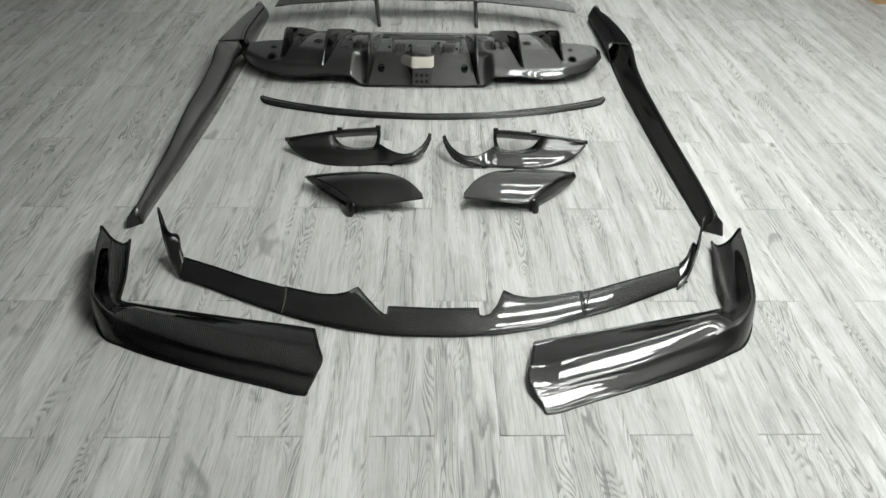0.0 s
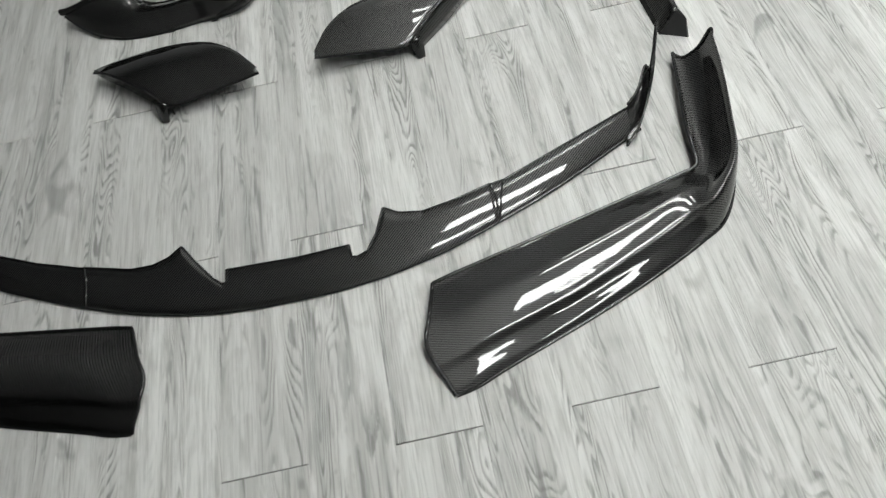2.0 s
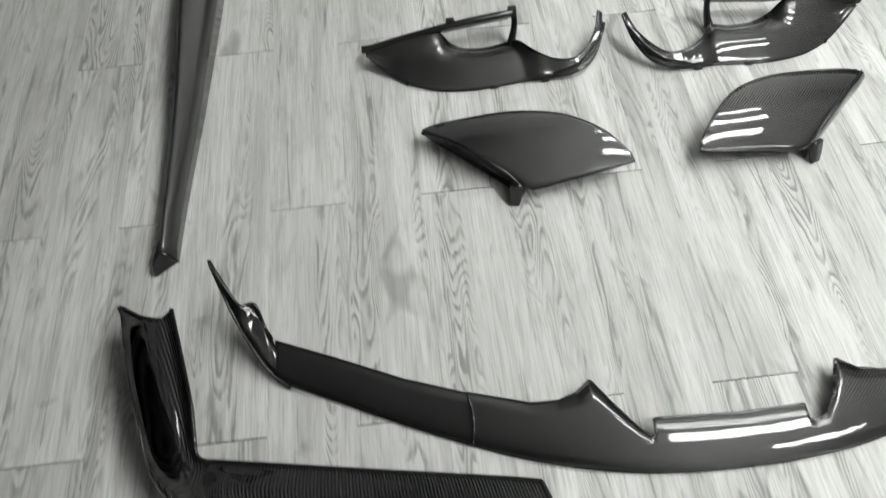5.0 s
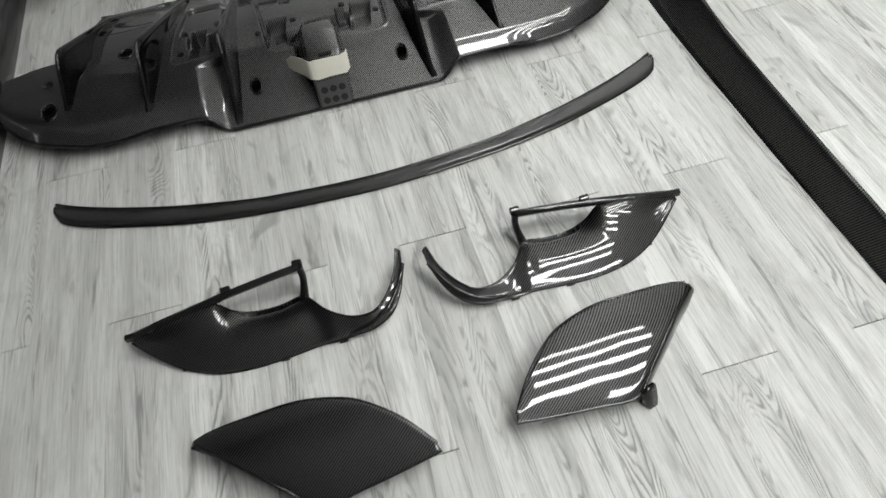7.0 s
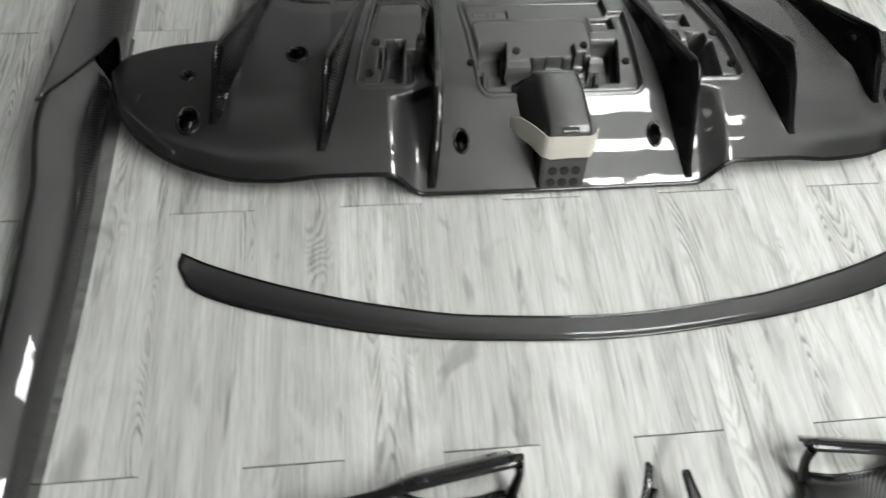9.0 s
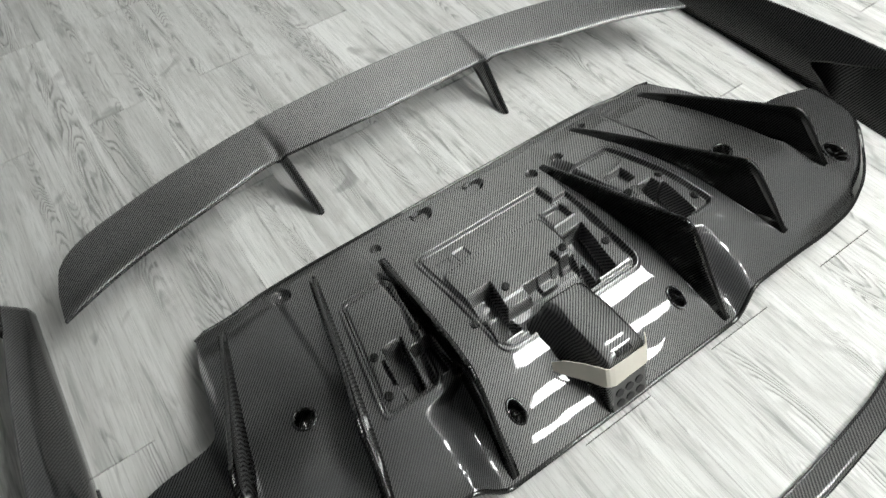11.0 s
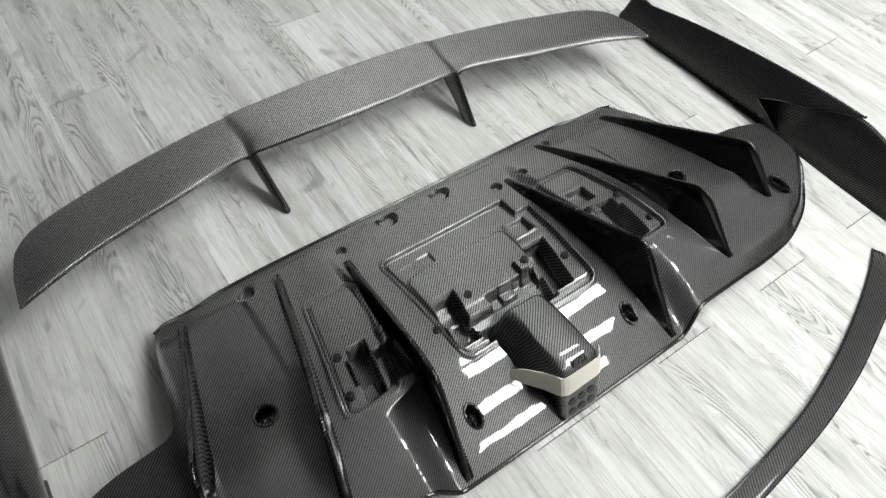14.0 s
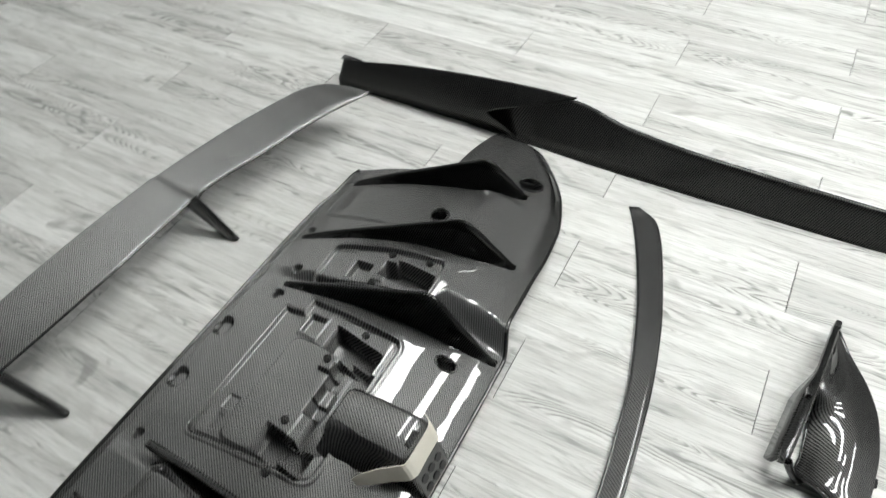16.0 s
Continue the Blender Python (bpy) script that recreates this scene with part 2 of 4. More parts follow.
    nt.links.new(bp.outputs[0], b.inputs["Normal"])
    return m


def glow(name, col, power):
    m, nt, b = fresh(name)
    b.inputs["Emission Color"].default_value = (*col, 1)
    b.inputs["Emission Strength"].default_value = power
    b.inputs["Base Color"].default_value = (0.9, 0.9, 0.9, 1)
    return m


CARBON = carbon("carbon_twill")
CARBON_EDGE = carbon("carbon_edge", light=0.05, dark=0.010)
# left splitter: base darkened for the shade on its side of the room
CARBON_BROAD_SHADED = carbon("carbon_twill_broad_shaded", tow=0.0017, turn=117.0, light=0.065)
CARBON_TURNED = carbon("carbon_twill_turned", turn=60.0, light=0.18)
# dark tows lifted here: reflections that veil the weave, put into its colour
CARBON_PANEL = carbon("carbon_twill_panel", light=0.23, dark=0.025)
CARBON_MATT = carbon("carbon_twill_matt", turn=8.0, light=0.10, dark=0.008, coat=0.18, rough=0.55)
# same lift of the dark tows for the veil of reflections
CARBON_SOFT = carbon("carbon_twill_soft", light=0.14, dark=0.03)
# upright parts: their shade is put into a nearly black base
CARBON_UPRIGHT = carbon("carbon_twill_upright", turn=8.0, light=0.03, dark=0.003, rough=0.40)
# wing blade: the sheen on its top is put into a paler base
CARBON_WING = carbon("carbon_twill_lit", light=0.36, dark=0.035)
WOOD = plank_wood("grey_wood_vinyl")
GROUT = plain("joint_shadow", (0.045, 0.045, 0.042), 0.9)
WALL = plain("white_wall_paint", (0.81, 0.82, 0.83), 0.7, grain=0.02, scale=8.0)
CEIL = plain("ceiling_tile", (0.37, 0.37, 0.37), 0.85, grain=0.04, scale=30.0)
# walls out of view: greys picked to cut bounce light and reflections
PALE = plain("unseen_wall_grey", (0.30, 0.30, 0.30), 0.7, grain=0.03, scale=8.0)
DIM = plain("unseen_wall_dark", (0.08, 0.08, 0.08), 0.7, grain=0.03, scale=8.0)
SKIRTING = plain("charcoal_skirting", (0.022, 0.025, 0.030), 0.38, grain=0.12)
TAPE = plain("masking_tape", (0.72, 0.69, 0.61), 0.75, grain=0.05, scale=120.0, bump=0.3)
CARD = plain("cardboard", (0.50, 0.33, 0.17), 0.8, grain=0.07)
BLACK = plain("black_plastic", (0.012, 0.012, 0.013), 0.45, grain=0.1)
GREY = plain("dark_grey_plastic", (0.085, 0.085, 0.083), 0.42, grain=0.1, scale=90.0)
FRAME = plain("white_metal", (0.75, 0.75, 0.75), 0.4, grain=0.02)
GLOW = glow("lit_diffuser", (0.97, 0.99, 0.965), TUBE_POWER)
# northmost row turned down so the floor under it is less bright
GLOW_DIMMED = glow("lit_dimmed_diffuser", (0.97, 0.99, 0.965), TUBE_POWER * 0.7)

# ---- room ----
X0, X1, Y0, Y1 = ROOM


def slab(name, x0, x1, y0, y1, z0, z1, mat, label, category="", bevel=0.0):
    bm = box_bm(x0, x1, y0, y1, z0, z1, bevel)
    me = bpy.data.meshes.new(name)
    bm.to_mesh(me)
    bm.free()
    me.materials.append(mat)
    return tagged(new(name, me), label, category or name.split("_")[0], kind="structure")


floor = slab("floor", X0, X1, Y0, Y1, -0.12, -0.004, GROUT, "pale grey limed wood vinyl plank floor", "floor")
slab("wall_north", X0 - 0.15, X1 + 0.15, Y1, Y1 + 0.15, -0.12, CEILING, WALL, "plain white painted wall behind the charcoal skirting", "wall")
# south, west and east are unseen, added dark to shape the light
slab("wall_south", X0 - 0.15, X1 + 0.15, Y0 - 0.15, Y0, -0.12, CEILING, DIM, "plain unseen wall, darkened to keep reflections black", "wall")
slab("wall_west", X0 - 0.15, X0, Y0, Y1, -0.12, CEILING, DIM, "plain unseen wall, darkened to keep reflections black", "wall")
slab("wall_east", X1, X1 + 0.15, Y0, Y1, -0.12, CEILING, PALE, "plain unseen wall, greyed to dim the floor beside it", "wall")
slab("ceiling", X0 - 0.15, X1 + 0.15, Y0 - 0.15, Y1 + 0.15, CEILING, CEILING + 0.15, CEIL, "off-white flat ceiling", "ceiling")
slab("baseboard_north", X0, X1, Y1 - 0.016, Y1 - 0.002, -0.003, 0.062, SKIRTING, "charcoal painted skirting board along the white wall", "baseboard", 0.003)
slab("baseboard_west", X0 + 0.002, X0 + 0.016, Y0, Y1 - 0.02, -0.003, 0.062, SKIRTING, "charcoal painted skirting board along the white wall", "baseboard", 0.003)


# ---- ceiling lights: rows of bare tubes in white battens ----
def ceiling_light(x, y, length, lit, width=0.27):
    root = thing("ceiling_light", (x, y, CEILING), "white linear light with a lit diffuser under the ceiling", "light", "linear lights on the ceiling")
    part("frame", box_bm(x - length / 2, x + length / 2, y - width / 2 - 0.012, y + width / 2 + 0.012, CEILING - 0.050, CEILING - 0.001, 0.006), FRAME, root)
    part("diffuser", box_bm(x - length / 2 + 0.02, x + length / 2 - 0.02, y - width / 2, y + width / 2, CEILING - 0.062, CEILING - 0.051, 0.004), lit, root, "lit white diffuser")
    return root


for k in range(4):
    ceiling_light(1.40, -0.2 + 0.80 * k, 1.2, GLOW_DIMMED if k == 3 else GLOW)
ceiling_light(2.1, -1.0, 1.0, GLOW)

# ================= diffuser =================
DX = 0.116                        # its middle line
dif = thing("rear_diffuser", (DX, 2.12, 0), "glossy black carbon rear diffuser with six fins, lying on floor", "car part")


def d_front(a):
    return spline(a, [0, 0.262, 0.285, 0.318, 0.335, 0.48, 0.60, 0.686, 0.748, 0.800, 0.828, 0.840],
                  [1.826, 1.827, 1.832, 1.845, 1.848, 1.849, 1.856, 1.882, 1.920, 1.975, 2.030, 2.070])


def d_back(a):
    return spline(a, [0, 0.30, 0.44, 0.50, 0.560, 0.585, 0.600, 0.612, 0.625, 0.730, 0.810, 0.840],
                  [2.426, 2.426, 2.420, 2.408, 2.402, 2.384, 2.300, 2.190, 2.155, 2.138, 2.110, 2.085])


def d_height(x, y):
    """Moulded surface: arched centre, higher outer panels, flat wings; trays and pockets sunk in."""
    X = np.asarray(x) - DX
    a = np.abs(X)
    mid = spline(y, [1.826, 1.87, 1.917, 1.98, 2.03, 2.13, 2.29, 2.38, 2.43], [0.009, 0.0315, 0.052, 0.0734, 0.0855, 0.081, 0.054, 0.036, 0.025])
    out = spline(y, [1.845, 1.89, 1.96, 2.05, 2.10, 2.20, 2.30, 2.38, 2.43], [0.048, 0.072, 0.091, 0.105, 0.108, 0.095, 0.066, 0.039, 0.025])
    flat = spline(y, [1.845, 1.91, 1.95, 2.00, 2.03, 2.06, 2.10, 2.20, 2.30, 2.38, 2.43], [0.073, 0.078, 0.086, 0.102, 0.1075, 0.1085, 0.1055, 0.092, 0.066, 0.039, 0.025])
    out = out + (flat - out) * step(a, 0.44, 0.54)
    wing = spline(y, [1.85, 1.95, 2.06, 2.2], [0.079, 0.083, 0.086, 0.084])
    rise = step(y, 1.984, 2.010)
    z = mid + (out - mid) * step((a - (0.268 - 0.050 * rise)) / (0.057 - 0.027 * rise), 0, 1)
    z = z + (wing - z) * step(a, 0.60, 0.645) * step(2.26 - y, 0, 0.06)
    z = z - 0.016 * step(a, 0.80, 0.845)
    # rolled front edge of the lobes
    inset = y - d_front(a)
    z = z - spline(inset, [0, 0.010, 0.020, 0.028, 0.040, 0.055], [0.036, 0.0245, 0.0125, 0.0055, 0.0015, 0.0]) * step(a, 0.44, 0.54) * (1 - 0.6 * step(a, 0.76, 0.83))
    # rear rim drops in a step
    z = z - 0.012 * step(y, 2.394, 2.406)
    # recessed field between the outer fins
    z = z - 0.004 * step(a, 0.415, 0.425) * step(0.60 - a, 0, 0.01) * step(y, 1.99, 2.06) * step(2.372 - y, 0, 0.012)

    # central tray: a stepped rim round a lower floor with a plateau, pockets and a square pit
    def rounded(x0, x1, y0, y1, r, U=X):
        qx, qy = np.abs(U - (x0 + x1) / 2) - (x1 - x0) / 2 + r, np.abs(y - (y0 + y1) / 2) - (y1 - y0) / 2 + r
        return r - np.hypot(np.maximum(qx, 0), np.maximum(qy, 0)) - np.minimum(np.maximum(qx, qy), 0)

    def pit(x0, x1, y0, y1, depth, r=0.004, shear=0.0, soft=0.003, U=X):
        return depth * step(rounded(x0, x1, y0, y1, r, U - shear * (y - y1)), 0.0, soft)

    def rimmed(edge):
        return -0.007 * step(edge, 0.003, 0.0065) + 0.0018 * (1 - step(np.abs(edge), 0.002, 0.005)) - 0.0030 * (1 - step(np.abs(edge - 0.009), 0.001, 0.003))

    taper = (2.28 - y) / 0.28
    rim = rounded(-0.160, 0.194, 1.998, 2.281, 0.022, X + 0.016 * taper * np.sign(X))
    rim = np.minimum(rim, np.maximum(0.156 - X, 2.231 - y))
    centre = rimmed(rim)
    centre = centre + pit(-0.139, 0.099, 2.086, 2.210, 0.0035, 0.018)
    centre = centre + 0.0012 * (1 - step(np.abs(rounded(-0.139, 0.099, 2.086, 2.210, 0.018)), 0.001, 0.003)) * (y > 2.15)
    centre = centre - pit(-0.089, -0.058, 2.219, 2.249, 0.004, 0.002) - pit(-0.134, -0.100, 2.226, 2.244, 0.002, 0.002)
    centre = centre - pit(0.112, 0.158, 2.171, 2.212, 0.015, 0.003) + 0.002 * step(rounded(0.104, 0.164, 2.164, 2.218, 0.004), 0, 0.003)
    deep = np.maximum(pit(0.098, 0.156, 2.022, 2.143, 0.050, 0.003, 0.18), pit(-0.130, -0.076, 2.022, 2.138, 0.050, 0.003, 0.14))
    deep = np.maximum(deep, pit(-0.036, 0.090, 2.012, 2.093, 0.032, 0.004, 0.0, 0.010))
    deep = np.maximum(deep, pit(-0.090, 0.086, 2.014, 2.068, 0.040, 0.004))
    deep = deep - pit(-0.128, -0.114, 2.026, 2.090, 0.022, 0.002, 0.14) - pit(0.100, 0.112, 2.026, 2.080, 0.022, 0.002, 0.18)
    deep = deep - pit(-0.004, 0.034, 2.066, 2.093, 0.010, 0.003) - pit(0.052, 0.078, 2.078, 2.120, 0.014, 0.004)
    centre = centre - deep
    z = z + centre * (a < 0.205)
    # trays beside the inner fins: alike rims, each with pockets of its own
    lean = a - 0.19 * (2.265 - y)
    trays = rimmed(rounded(0.220, 0.333, 2.010, 2.268, 0.018, lean))
    right = pit(0.257, 0.306, 2.150, 2.194, 0.020, 0.003) + pit(0.290, 0.338, 2.020, 2.108, 0.052, 0.003) + pit(0.284, 0.327, 2.050, 2.131, 0.052, 0.003) - 0.052 * step(rounded(0.290, 0.327, 2.050, 2.108, 0.002), 0.0, 0.003)
    right = right - pit(0.268, 0.292, 2.108, 2.136, 0.004, 0.004) + 0.0015 * (1 - step(np.abs(rounded(0.236, 0.322, 2.205, 2.255, 0.006)), 0.001, 0.003))
    left = pit(-0.319, -0.279, 2.022, 2.128, 0.052, 0.003, 0.15) + pit(-0.286, -0.232, 2.024, 2.100, 0.040, 0.004) - 0.040 * step(rounded(-0.286, -0.279, 2.024, 2.100, 0.002), 0.0, 0.003)
    left = left + pit(-0.333, -0.324, 2.055, 2.106, 0.018, 0.002, 0.1) - pit(-0.330, -0.300, 2.024, 2.062, 0.018, 0.003)
    z = z + trays * (a > 0.205) * (a < 0.42) - np.where(X > 0, right, left) * (a > 0.21)
    # dimples along the rear rim
    for hx, hy, r in ((-0.074, 2.384, 0.026), (0.063, 2.384, 0.026), (0.175, 2.320, 0.014), (0.244, 2.318, 0.013), (-0.20, 2.36, 0.012), (-0.408, 2.372, 0.02), (0.36, 2.37, 0.012)):
        z = z - 0.014 * (1 - step(np.hypot(X - hx, y - hy), r * 0.55, r))
    return np.maximum(z, 0.0035)


DIF_HOLES = [(s * 0.487, 2.092, 0.017, 0.017) for s in (-1, 1)] + [(s * 0.681, 1.957, 0.017, 0.026) for s in (-1, 1)] \
    + [(s * 0.188, 1.915, 0.0115, 0.021) for s in (-1, 1)] + [(s * 0.690, 2.062, 0.009, 0.009) for s in (-1, 1)]
edge = 0.8385
us = np.concatenate([np.linspace(-edge, -0.41, 100, endpoint=False), np.linspace(-0.41, 0.41, 480, endpoint=False), np.linspace(0.41, edge, 101)])
vs = np.concatenate([np.linspace(0, 0.25, 40, endpoint=False), np.linspace(0.25, 0.82, 190, endpoint=False), np.linspace(0.82, 1, 41)])
nu, nv = len(us), len(vs)
A = np.abs(us)[:, None]
yy = d_front(A) + (d_back(A) - d_front(A)) * vs[None, :]
xx = DX + us[:, None] + 0 * yy
zz = d_height(xx, yy)
keep = np.ones((nu - 1, nv - 1), bool)
xc, yc = (xx[:-1, :-1] + xx[1:, 1:]) / 2, (yy[:-1, :-1] + yy[1:, 1:]) / 2
for hx, hy, rx, ry in DIF_HOLES:
    keep &= ((xc - DX - hx) / rx) ** 2 + ((yc - hy) / ry) ** 2 > 1
P = np.stack([xx, yy, zz], -1)
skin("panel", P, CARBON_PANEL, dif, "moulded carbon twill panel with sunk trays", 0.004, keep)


def on_dif(X, y):
    return float(d_height(np.array([DX + X]), np.array([y]))[0])


hole_rims = []
for hx, hy, rx, ry in DIF_HOLES:
    z0 = on_dif(hx, hy)
    slope = (on_dif(hx, hy + 0.05) - on_dif(hx, hy - 0.05)) / 0.1
    hole_rims.append(ring("hole_rim", (DX + hx, hy, z0 + 0.0005), (0, -slope, 1), ry + 0.002, 0.003, CARBON_EDGE, dif, "rolled rim of a bolt hole", (rx + 0.002) / (ry + 0.002)))
for (hx, hy, rx, ry), rim_ob in zip(DIF_HOLES, hole_rims):
    z0 = on_dif(hx, hy)
    cup = []
    for dz, k in ((0.001, 1.06), (-0.008, 1.0), (-0.022, 0.95), (-0.030, 0.9), (-0.031, 0.02)):
        cup.append([(DX + hx + rx * k * math.cos(q), hy + ry * k * math.sin(q), max(z0 + dz, 0.003)) for q in np.linspace(0, 2 * math.pi, 20, endpoint=False)])
    skin("bolt_cup", cup, CARBON_EDGE, rim_ob, "deep round bolt cup", 0, closed=True)
bead("rear_bead", [(DX + u, float(d_back(abs(u))) - 0.0, on_dif(u, float(d_back(abs(u)))) + 0.001) for u in np.linspace(-0.585, 0.585, 60)], 0.004, CARBON_EDGE, dif)
bead("front_bead", [(DX + u, float(d_front(abs(u))) + 0.001, on_dif(u, float(d_front(abs(u)))) - 0.001) for u in np.linspace(-0.836, 0.836, 150)], 0.0045, CARBON_EDGE, dif)


def fin(sx, tip, peak, back, zp, name="fin"):
    """An upright strake: tip, peak and back are (a, y); its foot follows the panel."""
    n = 46
    ys = np.linspace(back[1], tip[1], n)
    aa = spline(-ys, [-back[1], -peak[1], -tip[1]], [back[0], peak[0], tip[0]])
    base = np.array([on_dif(sx * a, y) for a, y in zip(aa, ys)])
    rise = np.clip((back[1] - ys) / (back[1] - peak[1] - 0.012), 0, 1) ** 0.88
    fall = np.interp(-ys, [-peak[1] - 0.012, -peak[1] + 0.010, -tip[1]], [zp, zp - 0.012, base[-1] + 0.002])
    top = np.where(ys > peak[1] + 0.012, base[0] + 0.004 + (zp - base[0] - 0.004) * rise, fall)
    ker = np.ones(3) / 3
    top[1:-1] = np.convolve(top, ker, "valid")
    top = np.maximum(top, base + 0.002)
    rows = []
    for a, y, b, t in zip(aa, ys, base, top):
        h = t - b
        w0 = 0.012
        row = [(-w0, -0.004), (-0.0055, min(0.010, h * 0.5)), (-0.0045, h * 0.6), (-0.0045, h - 0.003), (-0.002, h), (0.002, h), (0.0045, h - 0.003), (0.0045, h * 0.6), (0.0055, min(0.010, h * 0.5)), (w0, -0.004)]
        lean = 0.006 * sx
        rows.append([(DX + sx * a + p + lean * max(q, 0) / 0.08, y, b + q) for p, q in row])
    ob = skin(name, rows, CARBON_UPRIGHT, dif, "tall carbon strake", 0)
    return ob


for s in (-1, 1):
    fin(s, (0.250, 1.836), (0.230, 1.962), (0.206, 2.325), 0.188)
    fin(s, (0.448, 1.888), (0.420, 1.988), (0.338, 2.378), 0.196)
    fin(s, (0.638, 1.947), (0.610, 2.026), (0.538, 2.366), 0.190)

# light housing with tape and grille
hx0, hx1 = 0.070, 0.152
sec = []
for y, zt, flare in ((1.829, 0.013, 0.0), (1.839, 0.046, 0.0), (1.852, 0.087, 0.0), (1.860, 0.112, 0.001), (1.865, 0.123, 0.002), (1.870, 0.1295, 0.003), (1.878, 0.133, 0.004), (1.90, 0.1345, 0.012), (1.95, 0.134, 0.022), (2.000, 0.128, 0.028), (2.014, 0.123, 0.028), (2.022, 0.112, 0.026), (2.026, 0.070, 0.024)):
    b = float(spline(y, [1.826, 1.917, 2.03], [0.010, 0.05, 0.085]))
    m = (zt + b) / 2
    e = 0.004 + (0.004 if y > 1.99 else 0.0)
    sec.append([(hx0 - flare * 1.3, y, b - 0.006), (hx0 - flare * 0.5, y, b + (zt - b) * 0.35), (hx0 - flare * 0.1, y, zt - 0.016), (hx0 + e * 0.25, y, zt - 0.006), (hx0 + e, y, zt - 0.001), (hx0 + e * 2, y, zt),
                (hx1 - e * 2, y, zt), (hx1 - e, y, zt - 0.001), (hx1 - e * 0.25, y, zt - 0.006), (hx1 + flare * 0.05, y, zt - 0.016), (hx1 + flare * 0.2, y, b + (zt - b) * 0.35), (hx1 + flare * 0.4, y, b - 0.006)])
housing = skin("light_housing", sec, CARBON_PANEL, dif, "boxy carbon housing of the rain light", 0.003)
SLOPE = 0.31                      # the face of the housing leans back
face_bm = box_bm(hx0 + 0.002, hx1 - 0.002, 1.8245, 1.838, 0.010, 0.078, 0.004)
for v in face_bm.verts:
    v.co.y += SLOPE * (v.co.z - 0.010)
face = part("housing_face", face_bm, GREY, dif, "flat dark grey face of the light housing")
# black discs stand for the shade inside the round vent holes
for r in range(2):
    for c in range(3):
        cx, cz = hx0 + 0.019 + c * 0.022, 0.028 + r * 0.026
        bm = bmesh.new()
        bmesh.ops.create_cone(bm, cap_ends=True, segments=14, radius1=0.0088, radius2=0.0088, depth=0.004,
                              matrix=Matrix.Translation((cx, 1.8240 + SLOPE * (cz - 0.010), cz)) @ Matrix.Rotation(radians(90) - math.atan(SLOPE), 4, "X"))
        part("vent_hole", bm, BLACK, face, "round vent hole, its shade a black disc")
# tape wraps over the face of the housing
tp = [(0.018, 1.932, 0.084), (0.030, 1.914, 0.093), (0.050, 1.884, 0.102), (0.062, 1.862, 0.106), (0.066, 1.856, 0.107), (0.071, 1.8525, 0.107), (0.080, 1.8505, 0.107), (0.112, 1.8505, 0.108), (0.145, 1.8505, 0.108), (0.153, 1.853, 0.108), (0.158, 1.858, 0.107), (0.164, 1.868, 0.107)]
tape_rows = []
for i, (x, y, z) in enumerate(tp):
    h = 0.0225 + 0.0012 * math.sin(i * 2.3)
    h *= 0.45 if i == 0 else 0.8 if i == 1 else 1.0
    lean = SLOPE * h
    tape_rows.append([(x, y - lean, z - h), (x, y - 0.0008, z), (x, y + lean, z + h)])
skin("tape", tape_rows, TAPE, dif, "strip of cream masking tape round the light housing", 0.0012, offset=0).data.shade_flat()
for X, y in ((0.158, 2.077), (-0.156, 2.076), (0.073, 2.107), (-0.061, 2.109), (0.344, 2.127), (0.360, 2.046), (0.262, 2.128), (-0.250, 2.122), (-0.338, 2.119), (-0.354, 2.045)):
    bm = bmesh.new()
    bmesh.ops.create_cone(bm, cap_ends=True, segments=16, radius1=0.0085, radius2=0.0075, depth=0.006, matrix=Matrix.Translation((DX + X, y, on_dif(X, y) + 0.002)))
    bmesh.ops.create_cone(bm, cap_ends=True, segments=12, radius1=0.0042, radius2=0.0042, depth=0.002, matrix=Matrix.Translation((DX + X, y, on_dif(X, y) + 0.0058)))
    part("boss", bm, CARBON_EDGE, dif, "round screw boss")
part("face_plate", box_bm(0.096, 0.128, 1.8650, 1.8850, 0.1290, 0.1350, 0.002), CARBON_EDGE, housing, "small raised plate above the tape")

# ================= trunk blade =================
BX = 0.166
blade = thing("boot_lip", (BX, 1.58, 0), "slim curved black carbon boot lip spoiler lying on the floor", "car part")
half = 0.745
us = np.linspace(-half, half, 160)
rows = []
for u in us:
    a = abs(u)
    yf = float(spline(a, [-0.25, 0, 0.25, 0.42, 0.56, 0.68, 0.725, 0.745], [1.541, 1.526, 1.541, 1.567, 1.604, 1.645, 1.672, 1.712])) 
    yb = float(spline(a, [-0.25, 0, 0.25, 0.42, 0.56, 0.70, 0.745], [1.583, 1.566, 1.583, 1.617, 1.659, 1.714, 1.738]))
    zb = 0.0175 - 0.006 * float(step(a, 0.3, 0.74))
    dy = 0.010 * u
    c = []
    for f, z in ((0.0, 0.0015), (0.03, 0.006), (0.10, zb - 0.002), (0.16, zb), (0.26, zb - 0.0006), (0.50, zb - 0.0030), (0.95, zb - 0.0080), (1.0, zb - 0.0095)):
        c.append((BX + u, yf + dy + (yb - yf) * f, z))
    rows.append(c)
skin("lip_shell", rows, CARBON_SOFT, blade, "carbon twill skin with a crease along it", 0.004)
bead("rear_edge", [r[-1] for r in rows], 0.0028, CARBON_EDGE, blade)
bead("front_edge", [(r[0][0], r[0][1] + 0.002, 0.004) for r in rows], 0.0035, CARBON_EDGE, blade)

